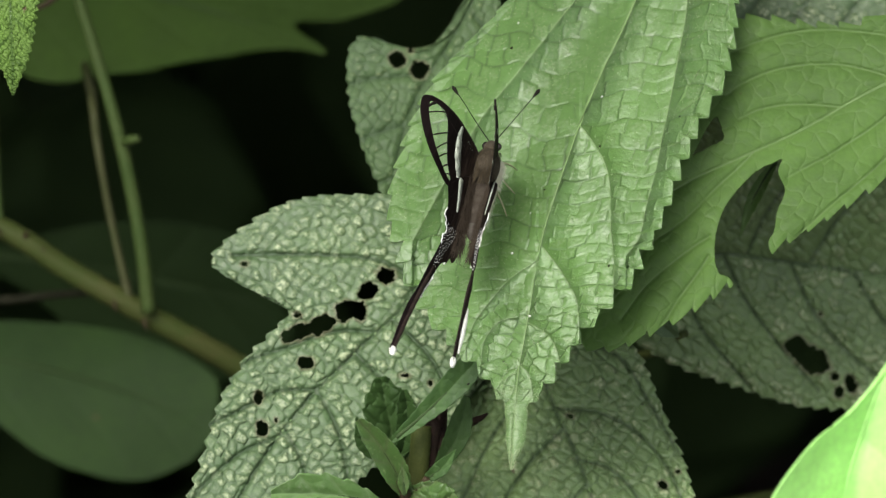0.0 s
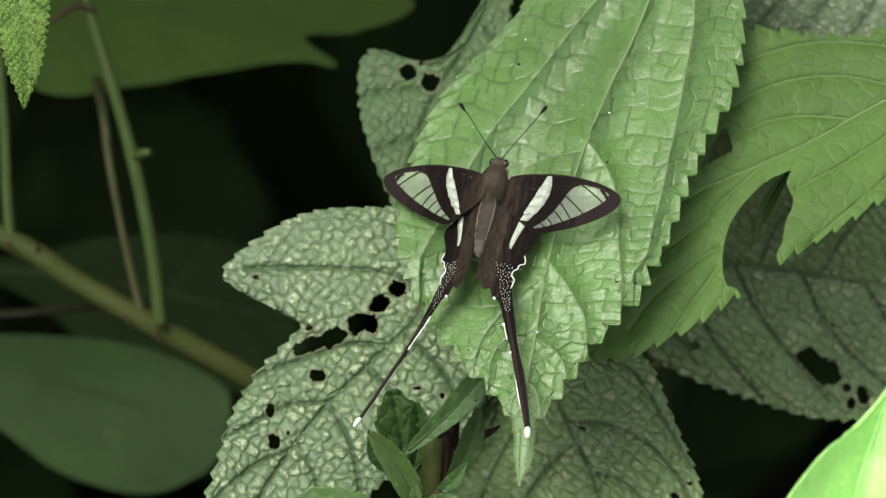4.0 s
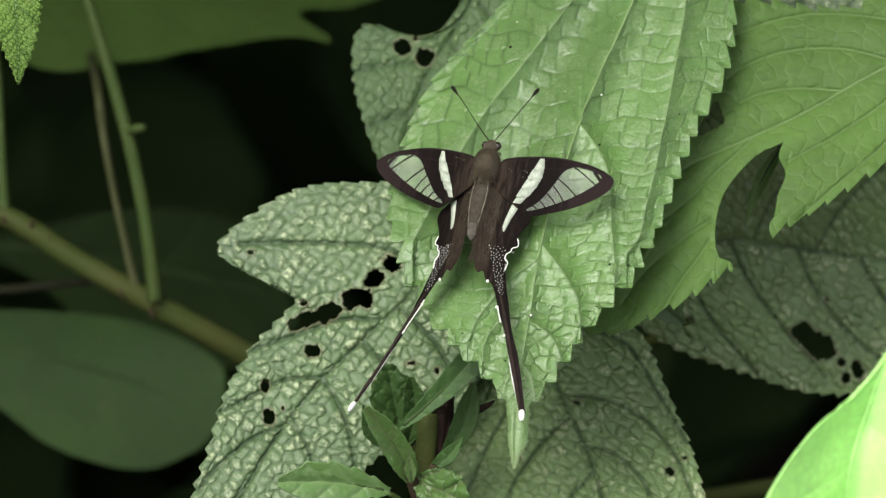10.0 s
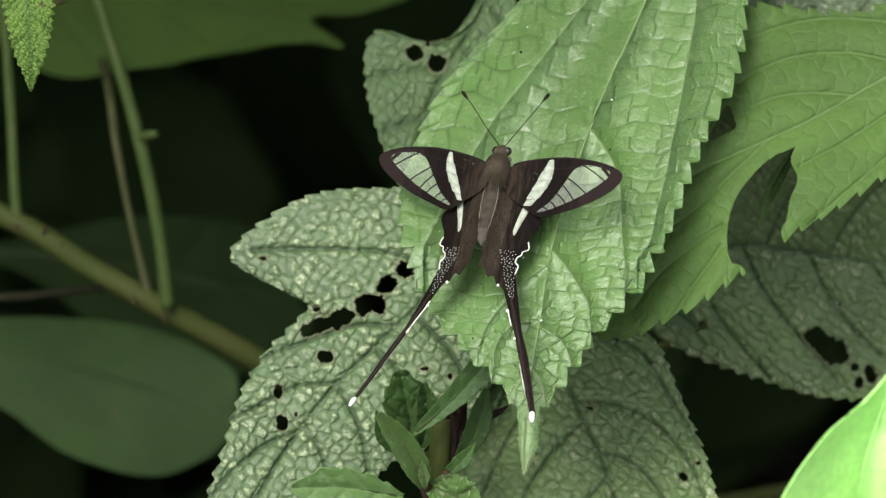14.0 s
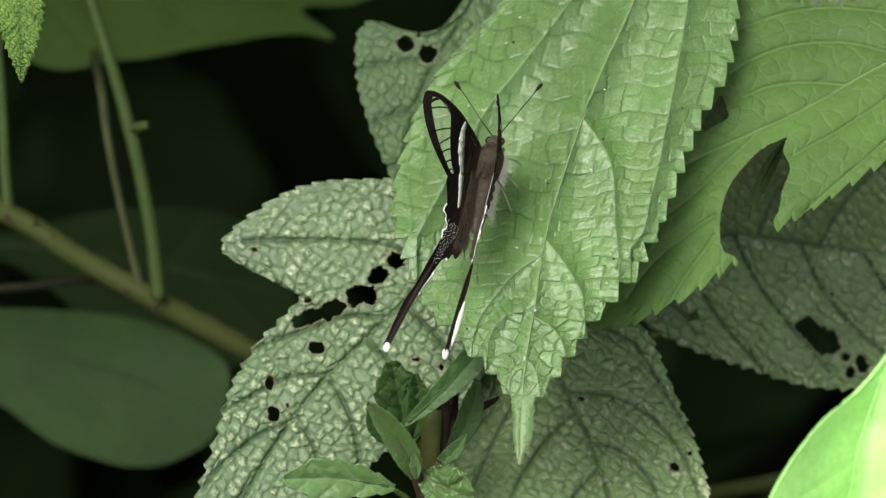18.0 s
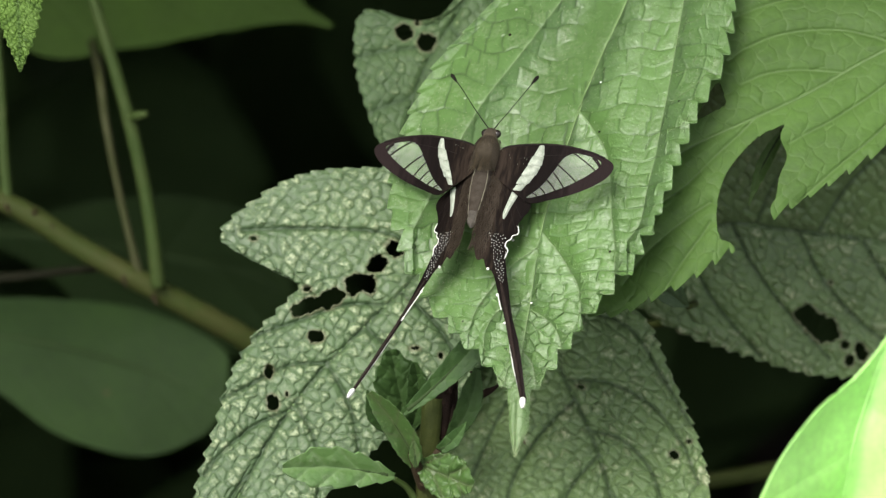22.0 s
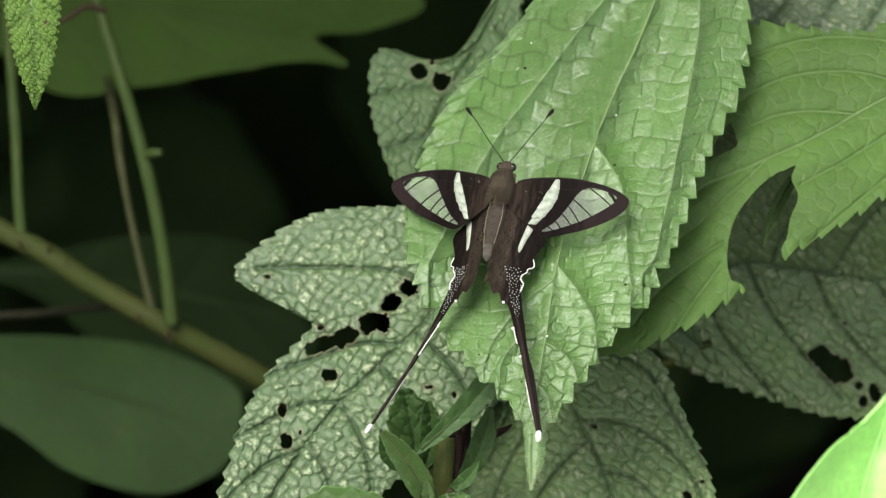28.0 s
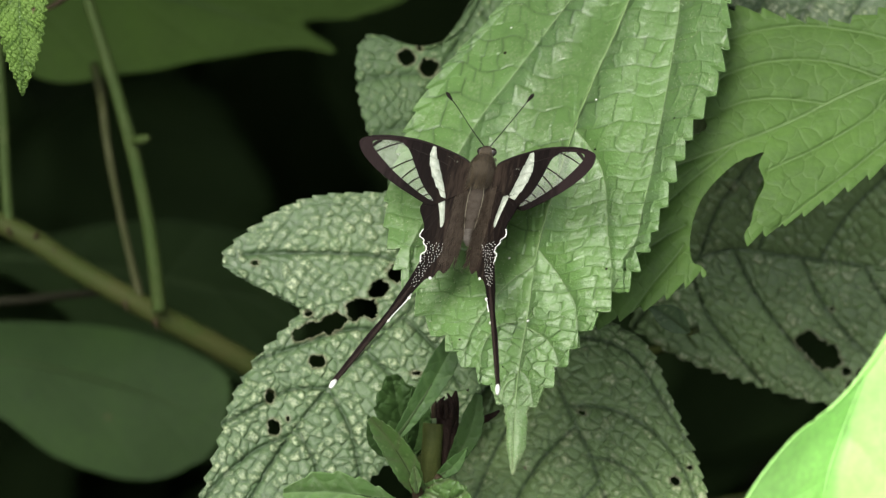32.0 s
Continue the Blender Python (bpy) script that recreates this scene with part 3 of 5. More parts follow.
def undergrowth():
    """Dim leaves behind the plants, one mass nobody could count; unseen ones added for shade."""
    rnd = np.random.RandomState(11)
    verts, faces = [], []

    def add(c, size):
        # gap added to the thicket so it looks dark behind the branch
        if abs(c[0]) < 0.24 and c[1] < 0.72 and 0.22 < c[2] < 0.9:
            return
        d = Vector(rnd.normal(size=3)).normalized()
        up = (Vector((0, -0.5, 0.9)) + 0.5 * Vector(rnd.normal(size=3))).normalized()
        side = d.cross(up).normalized()
        d = up.cross(side)
        k = len(verts)
        prof = ((0.0, 0.02), (0.2, 0.30), (0.45, 0.40), (0.75, 0.25), (1.0, 0.01))
        for t, wd in prof:
            sag = -0.18 * t * t
            for sg in (-1, 0, 1):
                verts.append(tuple(Vector(c) + size * (d * (t - 0.5) + side * (wd * sg) + up * (sag + 0.07 * abs(sg)))))
        for r in range(4):
            for q in range(2):
                a = k + r * 3 + q
                faces.append((a, a + 1, a + 4, a + 3))

    for _ in range(3200):
        a, r = rnd.uniform(0, 2 * math.pi), math.sqrt(rnd.random())
        x, y = 1.25 * r * math.cos(a), 1.0 + 0.62 * r * math.sin(a)
        z = rnd.uniform(0.02, 1.9) * (0.5 + 0.5 * min(1, max(0.0, y - 0.3) / 0.3)) * (1.1 - 0.4 * r * r)
        if y > 0.42:
            add((x, y, z), rnd.uniform(0.07, 0.15))
    for _ in range(900):
        add((rnd.uniform(-1.0, 1.0) * (0.7 + 0.3 * rnd.random()), rnd.uniform(0.05, 1.0), rnd.uniform(0.02, 0.32)), rnd.uniform(0.07, 0.14))
    # unseen leaves added overhead, only to keep the back in shade
    for _ in range(2400):
        a, r = rnd.uniform(0, 2 * math.pi), math.sqrt(rnd.random())
        x, y = 1.0 * r * math.cos(a), 0.60 + 0.56 * r * math.sin(a)
        add((x, y, rnd.uniform(0.98, 1.25) + 0.35 * rnd.random() * min(1, y) + 0.05), rnd.uniform(0.08, 0.15))
    # and more unseen leaves added on the left, to block low light
    for _ in range(1300):
        a, r = rnd.uniform(0, 2 * math.pi), math.sqrt(rnd.random())
        add((-0.95 + 0.45 * r * math.cos(a), 0.30 + 0.5 * r * math.sin(a), rnd.uniform(0.02, 1.5)), rnd.uniform(0.08, 0.15))
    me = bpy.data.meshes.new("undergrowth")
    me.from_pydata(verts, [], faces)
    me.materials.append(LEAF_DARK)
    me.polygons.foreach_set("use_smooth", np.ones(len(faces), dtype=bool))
    tagged(new("undergrowth", me), "dim dark green thicket in deep shade behind the plants, with unseen leaves added to shade it", "undergrowth", kind="stuff")


ground()
undergrowth()


# ---- the fresh shrub with the butterfly's leaf ----
MID_X = ((-420, 1200), (-160, 1180), (0, 1127), (150, 1059), (290, 1008), (420, 969), (550, 948), (645, 932), (822, 920))


# side veins of that leaf, from the midrib outwards
LEFT_HALF_VEINS = (((1150, -160), (1085, -80), (1018, 0), (930, 114), (858, 207), (790, 330), (742, 420)),
              ((960, 455), (915, 486), (880, 526), (852, 565), (838, 606)), ((945, 552), (897, 562), (870, 598), (864, 640)), ((932, 650), (910, 665), (900, 700)))
RIGHT_HALF_VEINS = (((1185, -180), (1218, -90), (1222, 0), (1210, 78), (1194, 171), (1181, 233), (1171, 290), (1162, 325), (1152, 365), (1143, 410), (1120, 442)),
              ((1036, 214), (1062, 248), (1082, 285), (1090, 330), (1092, 396), (1098, 451), (1098, 510)), ((962, 418), (1000, 466), (1020, 498), (1033, 524), (1038, 570)),
              ((945, 562), (979, 583), (996, 606), (1006, 640)), ((934, 640), (950, 658), (958, 700)))


# thin veins that run out into the teeth
TOOTH_VEINS = (((1216, -40), (1250, -80), (1285, -110)), ((1220, 60), (1248, 50), (1264, 28), (1282, 2)), ((1208, 150), (1230, 138), (1246, 112), (1276, 88)),
               ((1200, 196), (1244, 164), (1268, 132), (1280, 118)), ((1190, 250), (1218, 236), (1236, 208), (1250, 184)))
RIGHT_VEINS = (((1640, 90), (1580, 170), (1486, 235), (1440, 260), (1404, 280)), ((1700, 60), (1640, 180), (1560, 262), (1480, 330), (1420, 385)),
               ((1345, 234), (1318, 262), (1280, 296), (1218, 357), (1155, 403), (1100, 470)), ((1266, 384), (1224, 412), (1155, 470), (1110, 530)), ((1264, 420), (1248, 445), (1215, 490), (1180, 545)),
               ((1500, 155), (1420, 150), (1360, 158), (1318, 176)), ((1600, 105), (1500, 80), (1400, 85), (1330, 110), (1296, 134)), ((1690, 62), (1590, 30), (1470, 18), (1380, 30), (1300, 60)))
# the midrib's side veins and the lobe's vein of the eaten leaf
HOLED_VEINS = (((685, 560), (616, 560), (530, 588), (455, 616), (425, 650)), ((581, 662), (512, 667), (455, 696), (374, 735)), ((512, 748), (455, 771), (397, 817), (363, 860)),
               ((760, 470), (690, 434), (600, 425), (520, 424), (430, 426)), ((650, 598), (700, 650), (745, 720), (765, 770)), ((581, 662), (622, 740), (640, 840)), ((525, 730), (562, 810), (565, 900)),
               ((715, 540), (770, 590), (815, 660)), ((440, 860), (410, 900), (380, 960)))
LOWER_VEINS = (((985, 640), (930, 690), (880, 770), (840, 860)), ((1020, 730), (960, 790), (910, 870), (890, 960)), ((1060, 830), (1010, 890), (980, 980)), ((960, 570), (900, 620), (840, 690)),
               ((960, 575), (1046, 576), (1119, 605), (1172, 685), (1225, 775)), ((1002, 695), (1083, 702), (1156, 742), (1208, 807), (1238, 880)), ((1045, 785), (1100, 800), (1150, 850), (1180, 930)), ((1080, 890), (1130, 950), (1160, 1020)))
BACK_VEINS = (((1300, 420), (1340, 500), (1400, 580), (1470, 660)), ((1420, 436), (1460, 520), (1530, 600), (1600, 650)), ((1530, 450), (1580, 530), (1650, 600)), ((1220, 440), (1250, 530), (1300, 600), (1350, 655)),
              ((1340, 424), (1380, 340), (1440, 270), (1500, 200)), ((1450, 440), (1500, 360), (1570, 290)), ((1240, 430), (1270, 350), (1320, 280), (1380, 210)))


def main_depth(x, y):
    """The butterfly's leaf slopes down towards the viewer, bends over at its tip and falls off to both sides of the midrib."""
    d = y - 304.0
    xm = np.interp(y, [p[0] for p in MID_X], [p[1] for p in MID_X])
    fall = -0.020 * np.maximum(0, xm - x) + 0.004 * np.maximum(0, x - xm) - 0.000014 * np.maximum(0, x - xm) ** 2
    return -5.7 + 0.0596 * d - 0.000022 * np.maximum(0, d) ** 2 + fall


def slope(w0, y0, k, kx=0.0, x0=0.0):
    return lambda x, y: w0 + k * (y - y0) + kx * (x - x0)


def leaflet(parent, base, tip, width, w0, w1, material, label="", bend=0.0, seed=1, teeth=(2.2, 0.12), prof=(0.02, 0.55, 0.95, 1.0, 0.75, 0.12), cup=0.035, relief=(0.15, 0.12)):
    b, t = np.array(base, float), np.array(tip, float)
    d = t - b
    nrm = np.array([-d[1], d[0]]) / np.hypot(*d)
    mid, left, right = [], [], []
    for k, wd in enumerate(prof):
        f = 1 - k / (len(prof) - 1)
        c = b + d * f + nrm * bend * math.sin(math.pi * f)
        mid.append(tuple(c))
        left.append(tuple(c + nrm * wd * width / 2))
        right.append(tuple(c - nrm * wd * width / 2))
    length = np.hypot(*d)

    def depth(x, y):
        f = ((x - b[0]) * d[0] + (y - b[1]) * d[1]) / length ** 2
        side = np.abs((x - b[0]) * nrm[0] + (y - b[1]) * nrm[1] - bend * np.sin(np.pi * np.clip(f, 0, 1)))
        return w0 + (w1 - w0) * f + cup * side
    return blade("leaf", mid, left, right, depth, material, parent, label, 90, 20, teeth, 5.0, (1.0, 1.0), (2.4, 2.0), relief, seed, thick=0.00022, wave=0.1, rib_material=DIM_RIB)


ROUND = (0.25, 0.80, 1.0, 0.95, 0.7, 0.2)


def leaf_hair(leaf, count):
    """Short pale bristles standing on the upper side of a leaf, as one mass."""
    rnd = np.random.RandomState(77)
    n = len(leaf.data.vertices)
    co, no = np.zeros(n * 3), np.zeros(n * 3)
    leaf.data.vertices.foreach_get("co", co)
    leaf.data.vertex_normals.foreach_get("vector", no)
    co, no = co.reshape(-1, 3), no.reshape(-1, 3)
    # the vertices crowd towards the tip, and so do the bristles
    pick = np.concatenate([rnd.randint(0, n, count), (0.24 * n * rnd.uniform(0, 1, count // 6) ** 1.1).astype(int)])
    v, f = [], []
    for k in pick:
        up = Vector(no[k]) + 0.6 * Vector(rnd.normal(size=3))
        up.normalize()
        side = up.orthogonal().normalized() * 0.000026
        fwd = up.cross(side)
        p = Vector(co[k])
        i = len(v)
        v += [tuple(p + side), tuple(p - 0.5 * side + 0.87 * fwd), tuple(p - 0.5 * side - 0.87 * fwd), tuple(p + up * rnd.uniform(0.0003, 0.0007) * (1.0 if k > 0.22 * n else 0.35))]
        f += [(i, i + 1, i + 3), (i + 1, i + 2, i + 3), (i + 2, i, i + 3)]
    me = bpy.data.meshes.new("bristles")
    me.from_pydata(v, [], f)
    me.materials.append(BRISTLE)
    ob = new("bristles", me)
    ob.parent = leaf
    tagged(ob, "short pale bristles", kind="stuff")


def fresh_shrub():
    root = Vector((0.15, 0.17, 0))
    shrub = thing("leafy_shrub", root, "green nettle-like shrub with serrated veined leaves swaying slightly", "shrub")
    stem = [root, spot(1800, 1100, -130), spot(1790, 500, -120), spot(1740, 0, -105), spot(1560, -420, -85), spot(1400, -700, -70)]
    rod("stem", stem, [0.006, 0.005, 0.0045, 0.004, 0.0035, 0.003], STEM, shrub, n=60)
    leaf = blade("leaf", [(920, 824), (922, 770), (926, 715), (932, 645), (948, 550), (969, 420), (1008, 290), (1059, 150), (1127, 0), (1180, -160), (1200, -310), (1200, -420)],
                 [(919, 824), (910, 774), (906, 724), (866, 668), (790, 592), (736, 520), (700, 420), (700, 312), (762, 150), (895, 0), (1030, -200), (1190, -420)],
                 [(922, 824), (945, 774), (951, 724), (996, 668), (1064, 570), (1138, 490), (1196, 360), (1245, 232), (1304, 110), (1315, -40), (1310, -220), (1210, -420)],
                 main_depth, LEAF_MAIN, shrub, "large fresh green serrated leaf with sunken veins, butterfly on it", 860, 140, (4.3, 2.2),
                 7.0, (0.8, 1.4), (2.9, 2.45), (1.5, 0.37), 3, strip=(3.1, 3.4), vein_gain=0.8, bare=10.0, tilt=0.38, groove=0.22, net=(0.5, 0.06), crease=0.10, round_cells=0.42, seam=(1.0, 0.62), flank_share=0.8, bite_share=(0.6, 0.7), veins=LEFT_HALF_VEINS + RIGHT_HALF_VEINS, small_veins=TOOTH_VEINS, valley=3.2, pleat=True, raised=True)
    rod("petiole", [spot(1200, -418, -48.5), spot(1270, -540, -55), spot(1400, -640, -70), spot(1440, -650, -73)], [0.0012, 0.0014, 0.0018], STEM, leaf)
    right = blade("leaf", [(930, 500), (1060, 390), (1220, 292), (1320, 245), (1430, 195), (1555, 125), (1700, 60), (1790, 10)],
                  [(935, 510), (1060, 590), (1190, 548), (1300, 478), (1400, 402), (1530, 322), (1680, 210), (1785, 40)],
                  [(935, 490), (1030, 280), (1130, 120), (1230, 10), (1335, -12), (1500, 2), (1650, -40), (1785, 0)],
                  slope(-21, 300, 0.045, 0.0, 1300), LEAF_RIGHT, shrub, "green serrated leaf with a large bite out of its edge", 640, 125, (4.2, 1.3),
                  10.0, (0.85, 0.85), (3.6, 3.2), (0.9, 0.22), 5, vein_gain=0.78, groove=0.24, rib_material=SOFT_RIB, tilt=0.14, round_cells=0.5, net=(0.6, 0.05), veins=RIGHT_VEINS, valley=3.0, raised=True,
                  cuts=[((1236, 240), (1262, 192), (1278, 172), (1288, 194), (1290, 212), (1262, 228)), ((1396, 246), (1350, 268), (1310, 308), (1286, 348), (1275, 400), (1281, 446), (1304, 460), (1318, 500), (1350, 520), (1400, 470), (1371, 402), (1380, 376), (1386, 340), (1400, 302), (1388, 270))])
    rod("petiole", [spot(1785, 15, -33.5), spot(1840, -40, -70), spot(1745, 30, -105)], [0.0011, 0.0013, 0.0015], STEM, right)
    slim = leaflet(shrub, (1398, 248), (1330, 388), 25, -39, -35, LEAF_RIGHT, "narrow drooping dim green leaf", 8, 33)
    rod("petiole", [spot(1398, 248, -39), spot(1560, 150, -70), spot(1743, 40, -106)], [0.0005, 0.0007, 0.0009], STEM, slim)
    leaf_hair(leaf, 7000)
    # grains of dirt and dew lying on the leaf
    rnd = random.Random(8)
    for k in range(12):
        y = rnd.uniform(20, 700)
        x = rnd.uniform(780 + 0.1 * abs(y - 350), 1230 - 0.35 * max(0, y - 150)) if k else 949
        y = y if k else 553
        w = float(main_depth(np.array([x]), np.array([y]))[0]) + (2.2 if k else 2.6)
        r = rnd.uniform(0.00010, 0.00022) if k else 0.0002
        rod("speck", [spot(x, y, w - 0.4), spot(x + 1.5, y - 1, w + 0.1), spot(x + 2, y - 1, w + 0.35)], [r, r, r * 0.3], WHITE if k % 3 == 0 else DEAD, leaf, "", 6, 6)
    return leaf, right


def eaten_shrub():
    root = Vector((0.04, 0.30, 0))
    shrub = thing("eaten_shrub", root, "older grey-green shrub with puckered, insect-eaten leaves", "shrub")
    rod("stem", [root, spot(930, 900, -150), spot(925, 520, -110), spot(930, 200, -95), spot(960, -150, -90)], [0.006, 0.005, 0.004, 0.003], BARK, shrub, n=50)
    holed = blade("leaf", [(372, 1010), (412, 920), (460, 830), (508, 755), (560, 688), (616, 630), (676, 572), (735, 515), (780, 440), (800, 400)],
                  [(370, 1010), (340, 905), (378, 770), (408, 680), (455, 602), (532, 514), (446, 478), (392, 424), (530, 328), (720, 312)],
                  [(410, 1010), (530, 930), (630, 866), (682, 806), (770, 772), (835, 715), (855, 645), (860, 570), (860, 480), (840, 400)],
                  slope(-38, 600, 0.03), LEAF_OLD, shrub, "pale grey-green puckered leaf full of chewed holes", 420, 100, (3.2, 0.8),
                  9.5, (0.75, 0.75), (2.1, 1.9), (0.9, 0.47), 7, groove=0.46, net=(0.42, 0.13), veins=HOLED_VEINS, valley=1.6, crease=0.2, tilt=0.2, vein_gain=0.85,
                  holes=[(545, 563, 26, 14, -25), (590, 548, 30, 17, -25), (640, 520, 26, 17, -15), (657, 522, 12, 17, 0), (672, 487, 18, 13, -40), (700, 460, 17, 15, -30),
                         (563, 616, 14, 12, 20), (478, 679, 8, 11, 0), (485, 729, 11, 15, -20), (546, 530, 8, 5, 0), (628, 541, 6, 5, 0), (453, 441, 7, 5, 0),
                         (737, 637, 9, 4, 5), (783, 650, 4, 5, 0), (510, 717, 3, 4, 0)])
    rod("petiole", [spot(800, 402, -46), spot(860, 400, -70), spot(926, 420, -106)], [0.0010, 0.0012, 0.0014], BARK, holed)
    upper = blade("leaf", [(705, 335), (725, 240), (745, 170), (775, 110), (830, 20), (900, -120)],
                  [(700, 335), (655, 225), (630, 120), (652, 36), (775, 58), (890, -120)],
                  [(712, 335), (790, 270), (830, 200), (870, 120), (900, 30), (915, -120)],
                  slope(-74, 150, 0.03), LEAF_MID, shrub, "grey-green puckered leaf with two ragged holes", 240, 60, (2.6, 0.6),
                  9.5, (0.7, 0.7), (1.9, 1.8), (0.7, 0.32), 11, groove=0.5, net=(0.6, 0.13), crease=0.2, holes=[(722, 77, 15, 13, 30), (762, 95, 19, 16, 20), (745, 62, 5, 4, 0)])
    rod("petiole", [spot(900, -118, -82), spot(930, -150, -85), spot(958, -130, -89)], [0.0008, 0.0010, 0.0012], BARK, upper)
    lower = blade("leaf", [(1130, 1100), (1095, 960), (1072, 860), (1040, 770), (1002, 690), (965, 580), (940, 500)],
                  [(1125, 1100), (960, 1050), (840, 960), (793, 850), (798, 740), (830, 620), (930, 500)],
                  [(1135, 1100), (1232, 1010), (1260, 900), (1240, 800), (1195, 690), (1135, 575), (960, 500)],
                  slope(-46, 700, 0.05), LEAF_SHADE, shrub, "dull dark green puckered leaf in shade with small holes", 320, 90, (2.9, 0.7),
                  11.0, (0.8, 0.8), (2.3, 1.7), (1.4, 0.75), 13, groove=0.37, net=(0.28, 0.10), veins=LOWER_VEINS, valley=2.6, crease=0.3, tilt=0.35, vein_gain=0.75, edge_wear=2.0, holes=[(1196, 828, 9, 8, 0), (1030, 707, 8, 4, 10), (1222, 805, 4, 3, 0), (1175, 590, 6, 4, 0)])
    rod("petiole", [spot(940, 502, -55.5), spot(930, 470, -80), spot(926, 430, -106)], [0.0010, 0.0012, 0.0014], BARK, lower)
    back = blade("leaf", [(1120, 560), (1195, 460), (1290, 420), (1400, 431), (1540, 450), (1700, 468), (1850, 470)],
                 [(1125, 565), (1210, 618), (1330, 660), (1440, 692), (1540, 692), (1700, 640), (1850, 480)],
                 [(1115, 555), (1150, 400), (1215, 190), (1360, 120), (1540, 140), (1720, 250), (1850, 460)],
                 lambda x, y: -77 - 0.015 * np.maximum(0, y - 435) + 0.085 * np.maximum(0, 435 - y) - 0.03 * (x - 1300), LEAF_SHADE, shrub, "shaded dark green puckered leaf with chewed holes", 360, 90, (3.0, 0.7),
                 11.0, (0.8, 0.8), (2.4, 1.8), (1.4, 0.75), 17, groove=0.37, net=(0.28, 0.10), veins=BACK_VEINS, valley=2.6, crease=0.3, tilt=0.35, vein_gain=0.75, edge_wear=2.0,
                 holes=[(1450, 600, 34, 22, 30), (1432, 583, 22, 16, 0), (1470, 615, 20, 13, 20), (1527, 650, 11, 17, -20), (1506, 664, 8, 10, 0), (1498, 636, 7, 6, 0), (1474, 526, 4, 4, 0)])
    rod("petiole", [spot(1850, 470, -93.5), spot(1880, 560, -110), spot(1500, 820, -210), spot(932, 920, -152)], [0.0012, 0.0014, 0.0018], BARK, back)
    dull = leaflet(shrub, (1222, 566), (1148, 520), 44, -50, -47, LEAF_MID, "small smooth grey-green leaf between larger ones", 4, 35, relief=(0.1, 0.05))
    rod("petiole", [spot(1222, 566, -50), spot(1232, 562, -95), spot(1150, 600, -128), spot(926, 620, -121)], [0.0006, 0.0008, 0.0010], BARK, dull)
    high = blade("leaf", [(1260, -40), (1350, -70), (1480, -90), (1640, -100), (1760, -110)],
                 [(1262, -36), (1340, 20), (1480, 42), (1640, 30), (1760, -105)],
                 [(1262, -44), (1350, -160), (1480, -210), (1640, -200), (1760, -115)],
                 slope(-75, 0, 0.02), LEAF_OLD, shrub, "grey-green puckered leaf at the top of the shrub", 160, 50, (2.8, 0.6),
                 9.5, (0.8, 0.8), (1.75, 1.65), (0.7, 0.3), 19, groove=0.5)
    rod("petiole", [spot(1262, -40, -75), spot(1100, -110, -85), spot(960, -145, -90)], [0.0008, 0.0010, 0.0012], BARK, high)


